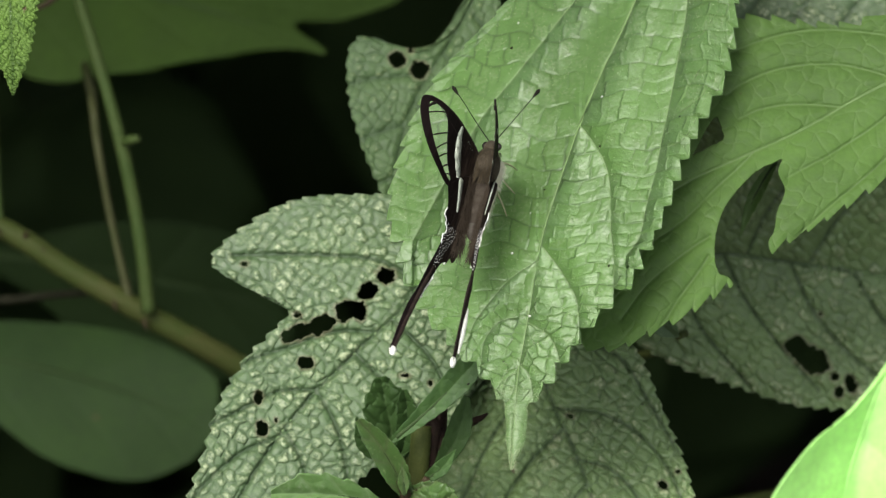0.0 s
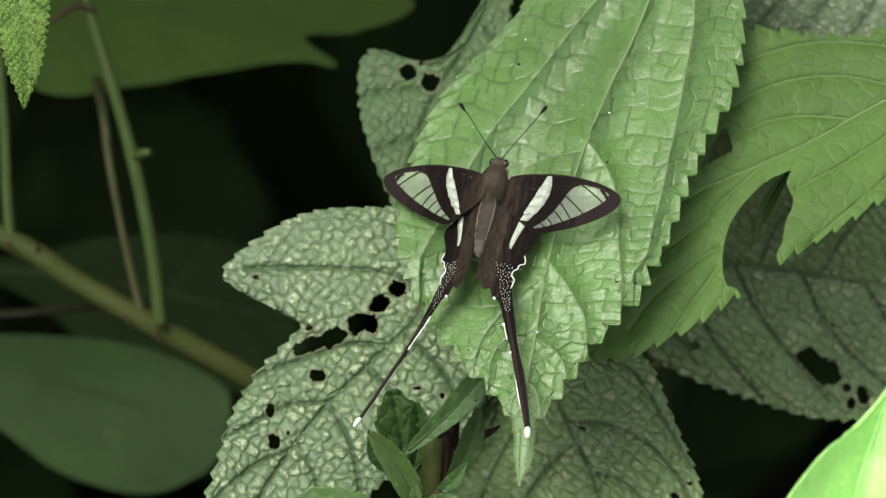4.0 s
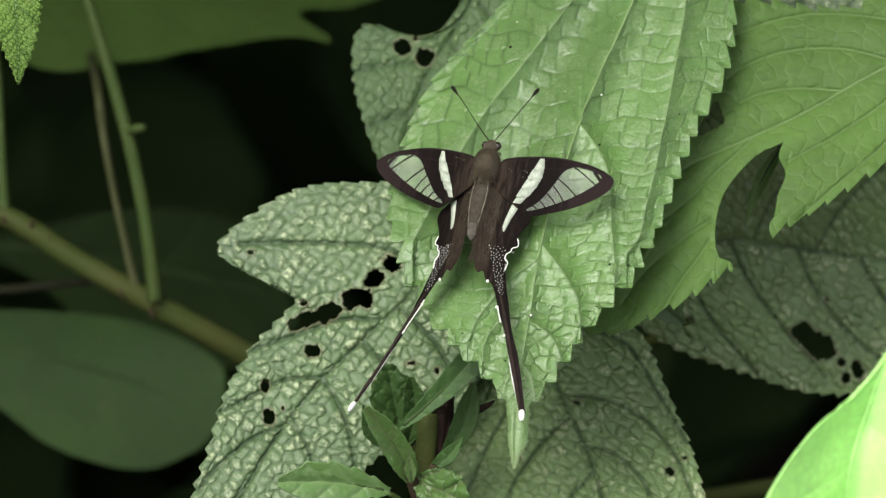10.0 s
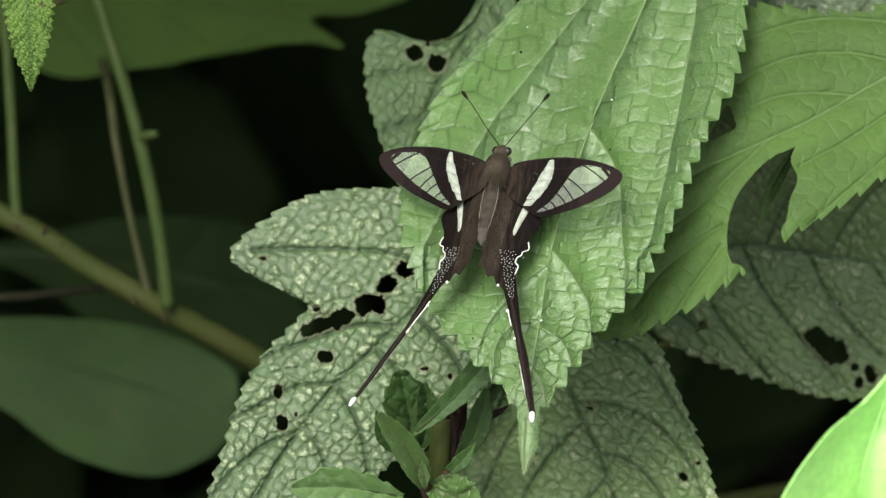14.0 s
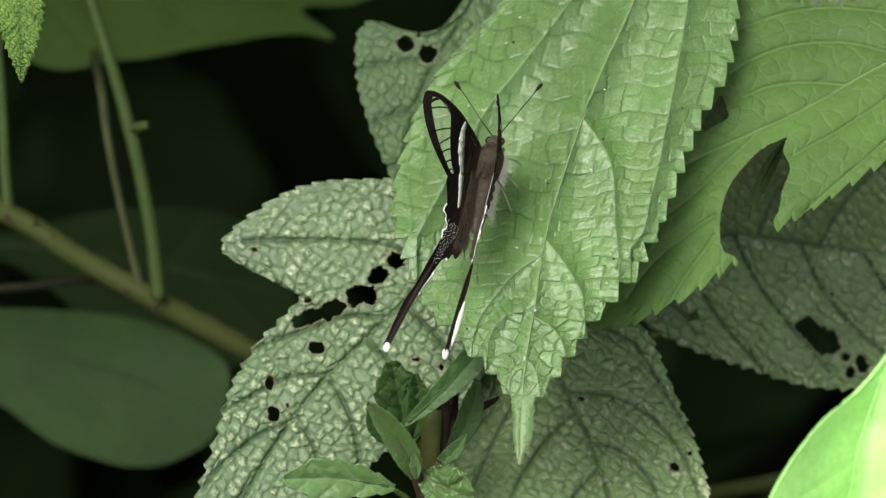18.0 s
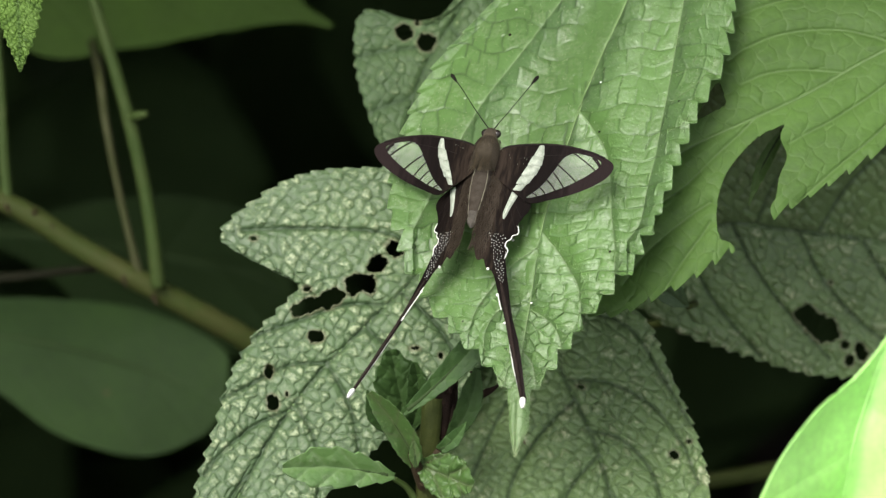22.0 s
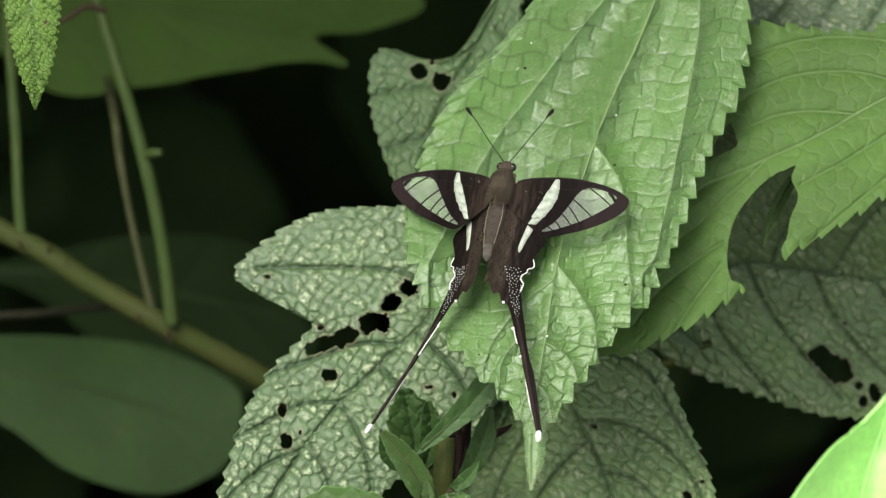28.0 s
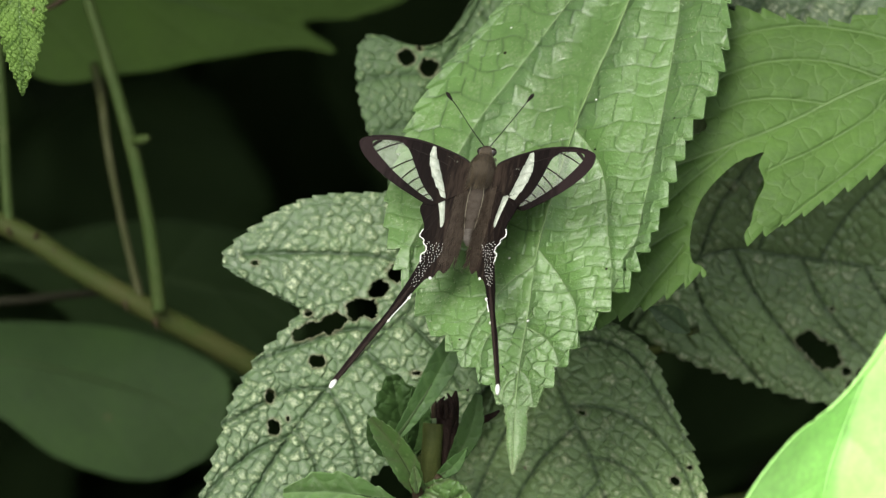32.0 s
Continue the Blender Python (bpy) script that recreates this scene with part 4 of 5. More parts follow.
def sprig():
    root = Vector((0.0, 0.035, 0))
    s = thing("cut_sprig", root, "cut green stem with withered brown tip and small new leaves", "sprig")
    rod("stem", [root, spot(752, 1500, -40), spot(752, 1100, -25), spot(756, 900, -20), spot(761, 820, -19), spot(765, 770, -18), spot(768, 726, -18)],
        [0.004, 0.0032, 0.0024, 0.0020, 0.0019, 0.0019, 0.0019], STEM, s, n=70)
    rod("withered_tip", [spot(786, 800, -19.6), spot(788, 740, -19), spot(790, 712, -18.5), spot(793, 696, -18.3), spot(796, 684, -19)], [0.0010, 0.0015, 0.0018, 0.0014, 0.0005], DEAD, s, "dark brown dried stem end")
    for dx, lift, lean in ((-15, 16, 4), (-6, 24, 10), (7, 20, -12), (16, 30, -8)):
        rod("sepal", [spot(783 + dx, 716, -16.5), spot(784 + dx, 704 - 0.5 * lift, -16), spot(784 + dx + lean, 702 - lift, -15.5)], [0.0005, 0.0005, 0.0001], DEAD if dx > -10 else BARK_RED, s, "curled dry shred", 6, 14)
    rod("withered_tip", [spot(800, 800, -19.5), spot(802, 740, -19.5), spot(805, 690, -19), spot(808, 668, -18.5)], [0.0009, 0.0011, 0.0009, 0.0002], DEAD, s, "dark split strip of the stem")
    rod("shoot", [spot(752, 880, -17), spot(740, 850, -14), spot(730, 824, -12)], [0.0013, 0.0011, 0.0007], BARK_RED, s, "reddish side shoot")
    rod("shoot", [spot(752, 876, -16), spot(764, 846, -14), spot(778, 818, -13)], [0.0014, 0.0011, 0.0006], BARK_RED, s, "reddish side shoot")
    narrow = leaflet(s, (712, 756), (868, 604), 46, -12, -9, SPRIG, "narrow upright green leaf", 6, 21, prof=(0.8, 1.1, 1.0, 0.8, 0.55, 0.2))
    leaflet(s, (728, 800), (694, 640), 92, -26, -22, SPRIG_DARK, "crumpled dark green leaf", 0, 22, prof=ROUND, relief=(0.8, 0.35), teeth=(3.0, 0.5))
    leaflet(s, (726, 790), (736, 662), 44, -23, -19, SPRIG_DARK, "", 12, 36, prof=ROUND, relief=(0.6, 0.3), cup=0.08)
    leaflet(s, (778, 824), (848, 674), 44, -20, -16, SPRIG_DARK, "dark green upright leaf", 14, 23, prof=(0.3, 0.85, 1.0, 0.85, 0.55, 0.2))
    # brighter leaf added for the lit lower part of the upright dark one
    leaflet(s, (770, 824), (828, 768), 28, -15, -12, SPRIG, "", 6, 30)
    leaflet(s, (740, 842), (656, 716), 46, -14, -8, SPRIG_RED, "curled green leaf reddened at its base", 6, 24, prof=(0.3, 0.75, 0.95, 1.05, 1.0, 0.6), teeth=(1.6, 0.15), cup=0.09)
    leaflet(s, (700, 790), (652, 712), 36, -19, -15, SPRIG_DARK, "", -8, 31)
    low = leaflet(s, (700, 864), (502, 848), 78, -16, -8, LEAF_MAIN, "pale green toothed leaf low beside the stem", 8, 25, teeth=(4.4, 0.5), relief=(0.5, 0.12), prof=(0.2, 0.85, 1.0, 0.9, 0.66, 0.2))
    rod("petiole", [spot(699, 868, -16), spot(722, 884, -18), spot(742, 914, -20)], [0.0005, 0.0006, 0.0008], TWIG, low)
    leaflet(s, (740, 842), (838, 884), 84, -15, -8, SPRIG_RED, "hairy olive green young leaf", 0, 26, prof=ROUND, relief=(0.6, 0.6), teeth=(1.6, 0.35))
    leaflet(s, (738, 850), (734, 800), 22, -12, -10, SPRIG_RED, "", 0, 27)
    rod("dead_flower", [spot(846, 730, -22), spot(862, 717, -21), spot(874, 711, -21), spot(885, 703, -21)], [0.0003, 0.0007, 0.0005, 0.0002], DEAD, s, "small withered brown flower")
    return narrow


def corner_plant():
    root = Vector((0.30, -0.05, 0))
    s = thing("lime_shrub", root, "bright lime green smooth-leaved shrub in full light", "shrub")
    rod("stem", [root, spot(2300, 1200, 60), spot(2100, 500, 74), spot(1900, 250, 78)], [0.005, 0.004, 0.003], TWIG, s, n=50)
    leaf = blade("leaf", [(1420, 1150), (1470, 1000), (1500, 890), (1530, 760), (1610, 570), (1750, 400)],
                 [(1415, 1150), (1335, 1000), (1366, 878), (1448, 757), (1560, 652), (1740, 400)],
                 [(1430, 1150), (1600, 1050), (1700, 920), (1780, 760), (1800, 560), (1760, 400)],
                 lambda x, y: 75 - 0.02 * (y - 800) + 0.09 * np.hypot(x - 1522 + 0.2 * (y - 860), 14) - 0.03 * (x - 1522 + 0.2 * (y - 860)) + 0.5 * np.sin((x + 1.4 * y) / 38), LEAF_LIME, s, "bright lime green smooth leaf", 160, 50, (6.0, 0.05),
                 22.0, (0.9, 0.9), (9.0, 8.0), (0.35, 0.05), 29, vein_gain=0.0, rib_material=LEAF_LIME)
    rod("petiole", [spot(1750, 402, 90.5), spot(1830, 320, 86), spot(1930, 285, 77.5)], [0.001, 0.0012, 0.0015], TWIG, leaf)
    return leaf


def puckered_plant():
    root = Vector((-0.16, 0.0, 0))
    s = thing("puckered_shrub", root, "green shrub with a finely puckered pointed leaf", "shrub")
    rod("stem", [root, spot(-500, 1200, -10), spot(-420, 300, 0), spot(-300, -300, 4)], [0.005, 0.004, 0.003], STEM, s, n=50)
    leaf = blade("leaf", [(42, 142), (41, 95), (39, 40), (35, -50), (30, -160)],
                 [(40, 142), (14, 88), (-2, 30), (-14, -60), (26, -160)],
                 [(44, 142), (69, 88), (83, 25), (86, -60), (34, -160)],
                 slope(2, 100, 0.02), LEAF_TIP, s, "finely puckered pointed green leaf", 260, 60, (1.5, 0.7), 7.0, (1.0, 1.0), (1.05, 0.62), (0.3, 0.42), 31, net=(0.45, 0.16), crease=0.3, wave=0.15)
    rod("petiole", [spot(30, -158, -3), spot(-40, -260, 0), spot(-180, -320, 3), spot(-298, -298, 4)], [0.0007, 0.0009, 0.0011], STEM, leaf)


def thorn(parent, a, b, r):
    rod("thorn", [spot(*a), (spot(*a) + spot(*b)) / 2, spot(*b)], [r, r * 0.6, r * 0.1], BARK_RED, parent, "", 6, 8)


def woody_branch():
    root = Vector((0.05, 0.36, 0))
    s = thing("thorny_branch", root, "brownish green thorny branch with slender upright twigs", "branch")
    rod("stem", [root, spot(1000, 1400, -230), spot(800, 880, -190), spot(560, 695, -165), spot(430, 614, -155), spot(280, 531, -150), spot(140, 452, -150), spot(60, 399, -150),
                 spot(-60, 335, -152), spot(-320, 180, -160), spot(-600, -60, -170)], [0.0036, 0.0034, 0.003, 0.0027, 0.0025, 0.0024, 0.0023, 0.0023, 0.0022, 0.0018, 0.0014], BARK, s, n=120)
    rod("twig", [spot(252, 512, -149), spot(232, 430, -148), spot(213, 345, -147), spot(192, 230, -146), spot(181, 140, -156), spot(170, 95, -240), spot(160, 0, -275)],
        [0.0010, 0.0008, 0.0008, 0.0009, 0.0010, 0.0008, 0.0006], TAN_TWIG, s, "tan slender twig", n=60)
    rod("twig", [spot(284, 526, -146), spot(276, 450, -144), spot(262, 360, -143), spot(240, 255, -142), spot(212, 150, -142), spot(185, 60, -143), spot(160, -20, -145), spot(120, -160, -150)],
        [0.0015, 0.0014, 0.0014, 0.0014, 0.0013, 0.0012, 0.0012, 0.001], TWIG, s, n=70)
    rod("twig", [spot(18, 376, -150), spot(12, 300, -150), spot(8, 200, -151), spot(2, 110, -152), spot(-10, -60, -155)], [0.0012, 0.0011, 0.0011, 0.001], TWIG, s, n=40)
    rod("twig", [spot(200, 492, -152), spot(120, 497, -175), spot(20, 507, -190), spot(-120, 512, -200)], [0.0006, 0.0009, 0.0009, 0.0008], DIM_TWIG, s, n=40)
    rod("twig", [spot(168, -30, -144), spot(134, -38, -143), spot(104, -20, -142), spot(84, -8, -142)], [0.0006, 0.0007, 0.0006, 0.0004], BARK_RED, s, "short tan side twig", n=20)
    rod("bud", [spot(238, 226, -141), spot(252, 222, -139), spot(266, 220, -138)], [0.0009, 0.0010, 0.0007], TWIG, s)
    for a, b, r in (((274, 535, -149), (281, 560, -146), 0.0007), ((62, 402, -149), (70, 382, -146), 0.0007), ((100, 432, -149), (96, 410, -147), 0.0006),
                    ((12, 372, -150), (22, 395, -146), 0.0007), ((222, 505, -148), (226, 528, -146), 0.0005)):
        thorn(s, a, b, r)


def broad_plant():
    root = Vector((-0.10, 0.46, 0))
    s = thing("broad_leaved_plant", root, "dim broad smooth dark green leaves behind the branch", "plant")
    rod("stem", [root, spot(-400, 900, -300), spot(-380, 500, -290), spot(-340, -50, -285), spot(-240, -160, -260)], [0.005, 0.004, 0.003, 0.0025], TWIG, s, n=50)
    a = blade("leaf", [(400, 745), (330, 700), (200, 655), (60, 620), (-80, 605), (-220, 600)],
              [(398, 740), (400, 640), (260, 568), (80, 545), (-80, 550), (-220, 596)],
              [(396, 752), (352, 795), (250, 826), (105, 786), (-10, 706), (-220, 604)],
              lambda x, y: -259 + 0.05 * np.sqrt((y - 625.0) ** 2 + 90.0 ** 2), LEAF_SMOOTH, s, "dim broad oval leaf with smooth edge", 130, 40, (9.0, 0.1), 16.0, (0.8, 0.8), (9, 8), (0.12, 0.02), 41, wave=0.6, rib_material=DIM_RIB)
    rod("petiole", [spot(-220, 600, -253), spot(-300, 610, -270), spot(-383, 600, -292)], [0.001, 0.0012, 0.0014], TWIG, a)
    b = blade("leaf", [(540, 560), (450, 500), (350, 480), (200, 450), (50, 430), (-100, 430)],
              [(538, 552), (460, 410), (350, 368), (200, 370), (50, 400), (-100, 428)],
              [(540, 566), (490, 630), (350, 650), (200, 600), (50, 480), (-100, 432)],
              lambda x, y: -320 - 0.05 * (y - 500), LEAF_SMOOTH_SHADED, s, "dim broad leaf with deep shade put into its colour", 110, 36, (9.0, 0.1), 18.0, (0.8, 0.8), (9, 8), (0.5, 0.05), 43, wave=0.6, rib_material=DIM_RIB)
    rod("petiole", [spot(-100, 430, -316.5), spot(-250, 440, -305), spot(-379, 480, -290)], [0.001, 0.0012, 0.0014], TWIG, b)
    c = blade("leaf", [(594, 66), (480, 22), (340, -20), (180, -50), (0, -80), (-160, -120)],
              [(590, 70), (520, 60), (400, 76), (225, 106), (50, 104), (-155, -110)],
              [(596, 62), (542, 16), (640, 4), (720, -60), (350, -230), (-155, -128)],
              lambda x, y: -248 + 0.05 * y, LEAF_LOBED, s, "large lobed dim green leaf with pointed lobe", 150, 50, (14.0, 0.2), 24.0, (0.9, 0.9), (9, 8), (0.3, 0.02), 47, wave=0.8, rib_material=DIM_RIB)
    rod("petiole", [spot(-160, -120, -254), spot(-240, -158, -260)], [0.0014, 0.0016], TWIG, c)


# ---- the butterfly ----
TURN = Matrix(((0.9505, 0.2131, -0.2262), (-0.0750, 0.8635, 0.4988), (0.3016, -0.4571, 0.8367)))
SEAT = (Matrix.Translation(spot(867.8, 304.4, 0)) @ (Matrix((AXIS_U, AXIS_V, AXIS_W)).transposed() @ TURN).to_4x4())


def local_part(name, verts, faces, material, parent, label="", thick=0.0, smooth=True):
    """A mesh in its parent's own millimetres."""
    me = bpy.data.meshes.new(name)
    me.from_pydata((np.asarray(verts, float) / 1000).tolist(), [], faces)
    me.materials.append(material)
    if smooth:
        me.polygons.foreach_set("use_smooth", np.ones(len(me.polygons), dtype=bool))
    ob = new(name, me)
    ob.parent = parent
    if thick:
        s = ob.modifiers.new("thickness", "SOLIDIFY")
        s.thickness, s.offset = thick / 1000, 0.0
    return tagged(ob, label)


def lathe(rings, sides=20, flat=1.0):
    """A body along y: rings of (y, radius, z of the centre)."""
    c = curve([(y, r, z) for y, r, z in rings], 36 if len(rings) < 20 else 3 * len(rings))
    last = len(c) - 1
    ang = np.linspace(0, 2 * np.pi, sides, endpoint=False)
    v = [(max(r, 0.01) * math.cos(a), y, z + flat * max(r, 0.01) * math.sin(a)) for y, r, z in c for a in ang]
    f = [(i * sides + j, i * sides + (j + 1) % sides, (i + 1) * sides + (j + 1) % sides, (i + 1) * sides + j) for i in range(last) for j in range(sides)]
    f += [tuple(range(sides))[::-1], tuple(range(last * sides, (last + 1) * sides))]
    return v, f


def sheet(outer, hole=None, n=120):
    """A flat outline, with a window left open, filled with triangles; points (out, along)."""
    bm = bmesh.new()
    edges = []
    for loop, count in ((outer, n), (hole, 60)):
        if loop is None:
            continue
        c = curve(list(loop) + [loop[0]], count + 1)[:-1]
        vs = [bm.verts.new((p[0], p[1], 0)) for p in c]
        edges += [bm.edges.new((vs[i], vs[(i + 1) % len(vs)])) for i in range(len(vs))]
    bmesh.ops.triangle_fill(bm, use_beauty=True, use_dissolve=False, edges=edges)
    bm.verts.ensure_lookup_table()
    v = [tuple(q.co) for q in bm.verts]
    f = [tuple(q.index for q in p.verts) for p in bm.faces]
    bm.free()
    return v, f


def tail_line(b):
    """How far out the middle of the tail runs, along its length."""
    return 6.75 + (-b - 22.0) * 0.376


def flip(v, f, side, z=0.0, fore=False):
    """The wing of one side: forewings droop towards their rear edge; the tails are twisted, both the same way, and rise a little."""
    out = []
    for a, b, c in v:
        if side < 0:
            a -= 0.13 * max(0.0, 3.5 - b) * min(1.0, a / 6) if fore else 0.2 * min(1.0, max(0.0, a / 6)) * max(0.0, 1 - abs(b + 11) / 9)
        k = min(1.0, max(0.0, (-b - 21) / 10))
        off = (a - tail_line(b)) * 0.9
        reach = max(0.0, -b - 22) / 24
        if side < 0 and not fore:
            a += 0.6 * reach
        bend = 0.013 * a * (b - 4) if fore else 1.2 * reach + (1.6 * reach ** 2 if side < 0 else 0.1 * reach)
        out.append((a * side, b, c + z + side * (0.3 if side < 0 else 0.4) * k * off + bend))
    return out, ([tuple(q) for q in f] if side > 0 else [tuple(q)[::-1] for q in f])


FORE = [(0.3, 1.6), (0.9, 3.0), (2.6, 4.1), (6.0, 5.0), (10.9, 5.7), (16.1, 5.35), (19.5, 4.6), (21.2, 3.5), (20.7, 1.6), (18.4, -0.6), (14.9, -2.9), (11.2, -4.75), (8.2, -6.05), (6.4, -5.5), (4.8, -4.7), (2.2, -3.2), (0.3, -1.6)]
UPPER = [(7.2, -5.0), (9.2, -2.7), (11.0, 0.8), (12.3, 3.5), (14.2, 4.6), (16.8, 4.45), (18.55, 4.0)]
LOWER = [(7.4, -5.25), (9.5, -4.25), (11.8, -2.85), (14.45, -1.05), (17.05, 1.1), (18.55, 2.6), (18.95, 3.5)]
HIND = [(0.6, -0.6), (3.6, -2.7), (7.8, -5.0), (8.8, -6.2), (8.8, -7.4), (8.1, -8.9), (7.5, -10.6), (7.9, -12.3), (6.9, -13.6), (6.2, -15.3), (6.85, -16.5), (6.7, -17.5), (7.5, -20.4), (8.35, -23.0), (10.2, -28.8),
        (12.3, -33.6), (14.1, -38.8), (15.5, -43.1), (16.0, -44.5), (15.7, -46.1), (14.9, -44.2), (13.8, -41.5), (12.1, -37.3), (10.4, -33.0), (8.6, -28.4), (7.3, -25.8), (5.8, -22.3), (4.8, -20.7), (3.7, -20.2), (2.9, -18.7), (1.9, -19.1),
        (1.1, -17.6), (0.7, -15.4), (0.1, -10.8), (-0.3, -5.0)]
HIND_BAND = [(5.2, -3.9), (6.4, -4.2), (5.5, -7.6), (4.85, -10.1), (4.4, -9.1), (4.75, -6.5)]


def stretch(line, a, b, n=9):
    """The stretch of a line between two shares of its length."""
    far = np.concatenate([[0], np.cumsum(np.hypot(*np.diff(line, axis=0).T))])
    at = np.linspace(a, b, n) * far[-1]
    return np.stack([np.interp(at, far, line[:, 0]), np.interp(at, far, line[:, 1])], -1)


def bar(points, width, n=30):
    """A thin raised line along (out, along) points."""
    p = [(a, b, 0.0) for a, b in points]
    return tube(p, [width / 2] * 3, 6, n)


def disc(x, y, r, k=7):
    return [(x + r * math.cos(a), y + r * math.sin(a), 0) for a in np.linspace(0, 2 * math.pi, k, endpoint=False)]


def wings(body):
    rnd = random.Random(5)
    made = []
    for side, word in ((-1, "left"), (1, "right")):
        v, f = flip(*sheet(FORE, UPPER + LOWER[::-1]), side, fore=True)
        fore = local_part("forewing", v, f, WING, body, "black forewing with clear windows and a white band", 0.09, False)
        for part_of_band in ([(7.6, 5.05), (8.4, 5.1), (8.7, 3.2), (6.95, 2.9)], [(6.75, 2.82), (8.7, 3.1), (8.6, 1.25), (6.2, 0.85)], [(6.15, 0.78), (8.5, 1.18), (7.95, -0.75), (5.5, -1.25)],
                             [(5.45, -1.3), (7.8, -0.82), (7.05, -2.55), (4.9, -3.05)], [(5.05, -3.15), (6.8, -2.65), (6.0, -4.15), (4.6, -4.35)]):
            c = np.mean(part_of_band, axis=0)
            loop = [tuple(np.array(p) * k + c * (1 - k)) for a, b in zip(part_of_band, part_of_band[1:] + part_of_band[:1]) for p, k in ((a, 0.97), (tuple((np.array(a) + np.array(b)) / 2), 1.02))]
            if side < 0:
                loop = [((a - c[0]) * 0.78 + c[0], b) for a, b in loop]
            v, f = flip(*sheet(loop, None, 32), side, fore=True)
            local_part("white_band", v, f, PALE, fore, "greenish white band", 0.17)
        bv, bf = flip(*bar([(1.2, 3.3), (2.6, 4.05), (6.0, 4.95), (10.9, 5.62), (16.1, 5.3), (19.4, 4.55)], 0.42, 50), side, fore=True)
        local_part("costal_edge", bv, bf, WING_VEIN, fore, "black front edge")
        pv, pf = [], []
        for _ in range(7):
            ca, cb = rnd.gauss(4.3, 0.7), rnd.uniform(0.2, 4.0)
            k = len(pv)
            pv += disc(ca, cb, rnd.uniform(0.03, 0.06), 5)
            pf.append(tuple(range(k, k + 5)))
        pv, pf = flip(pv, pf, side, fore=True)
        tagged(local_part("pale_scales", pv, pf, PALE, fore, "scattered pale scales", 0.16), kind="stuff")
        for far in ((18.0, 5.0), (7.2, -6.2)):
            bv, bf = flip(*bar([(1.2, 0.6), (0.45 * far[0], 0.5 * far[1] + 0.6), far], 0.11, 20), side, fore=True)
            local_part("vein", bv, bf, WING_VEIN, fore)
        up, lo = curve(UPPER, 61), curve(LOWER, 61)
        # the veins between the windows fan out from the wing's root
        fan = ((0.0, 0.0), (0.077, 0.12), (0.176, 0.22), (0.29, 0.35), (0.40, 0.455), (0.495, 0.62), (0.72, 0.89), (0.93, 0.965), (1.0, 1.0))
        for i, ((u0, l0), (u1, l1)) in enumerate(zip(fan[:-1], fan[1:])):
            top, low = stretch(up, u0, u1), stretch(lo, l0, l1)
            nn = len(top)
            ff = [(j, j + 1, 2 * nn - 2 - j, 2 * nn - 1 - j) for j in range(nn - 1)]
            vv, ff = flip([(p[0], p[1], 0.0) for p in list(top) + list(low[::-1])], ff, side, fore=True)
            local_part("window_pane", vv, ff, PANE, fore, "clear membrane")
            if i:
                bv, bf = bar([tuple(top[0]), tuple((top[0] + low[0]) / 2 + 0.06), tuple(low[0])], 0.25 if i < 7 else 0.6, 10)
                bv, bf = flip(bv, bf, side, fore=True)
                local_part("vein", bv, bf, WING_VEIN, fore)
        v, f = flip(*sheet(HIND, None, 200), side)
        hind = local_part("hindwing", v, f, WING, body, "black hindwing with a long white-tipped tail", 0.09, False)
        for far in ((8.2, -6.4), (7.7, -9.2), (7.4, -12.2), (6.0, -15.5), (5.2, -19.9), (2.6, -18.4)):
            bv, bf = flip(*bar([(0.8, -1.2), (0.5 * far[0] + 0.5, 0.45 * far[1]), far], 0.12, 20), side)
            local_part("vein", bv, bf, WING_VEIN, hind)
        v, f = flip(*sheet([(a - (0.3 if side < 0 else 0.0), b) for a, b in HIND_BAND], None, 40), side)
        local_part("white_band", v, f, PALE, hind, "greenish white band", 0.22)
        for pts, wd in (([(7.5, -10.9), (7.85, -11.9), (7.75, -12.5), (6.95, -13.0), (6.85, -13.7), (6.2, -14.4), (6.15, -15.3), (6.75, -15.9), (6.7, -16.7), (6.55, -17.6)], 0.22),
                        ([(6.6, -24.1), (7.0, -25.4), (7.7, -26.9), (8.6, -28.7), (9.4, -30.7)] if side < 0 else [(7.0, -25.2), (7.6, -26.7), (8.1, -27.8)], 0.20)):
            bv, bf = flip(*bar(pts, wd, 40), side)
            local_part("white_edge", bv, bf, WHITE, hind, "wavy white edge line")
        tv, tf = tube([(15.2, -44.1, 0.0), (15.35, -44.6, 0.0), (15.5, -45.3, 0.0), (15.65, -46.0, 0.0)], [0.34, 0.56, 0.50, 0.26], 10, 24)
        tv, tf = flip([tuple(q) for q in tv], tf, side)
        local_part("tail_tip", tv, tf, WHITE, hind, "white tail tip")
        tv, tf = tube([(tail_line(b), b, 0.0) for b in (-22.5, -27.0, -31.0, -35.0, -40.0, -44.0)], [0.2, 0.46, 0.44, 0.36, 0.40, 0.3], 8, 40)
        tv, tf = flip([tuple(p) for p in tv], tf, side)
        local_part("tail_rib", tv, tf, TAIL, hind, "thickened dark tail")
        sv, sf = tube([(tail_line(b) - 0.1, b, -0.26 if side < 0 else -0.55) for b in (-31.5, -35.0, -38.5, -42.5)], [0.08, 0.2, 0.2, 0.08] if side < 0 else [0.10, 0.42, 0.42, 0.12], 8, 30)
        sv, sf = flip([tuple(p) for p in sv], sf, side)
        local_part("tail_stripe", sv, sf, WHITE, hind, "white stripe under the tail")
        dv, df = [], []
        spots_at = []
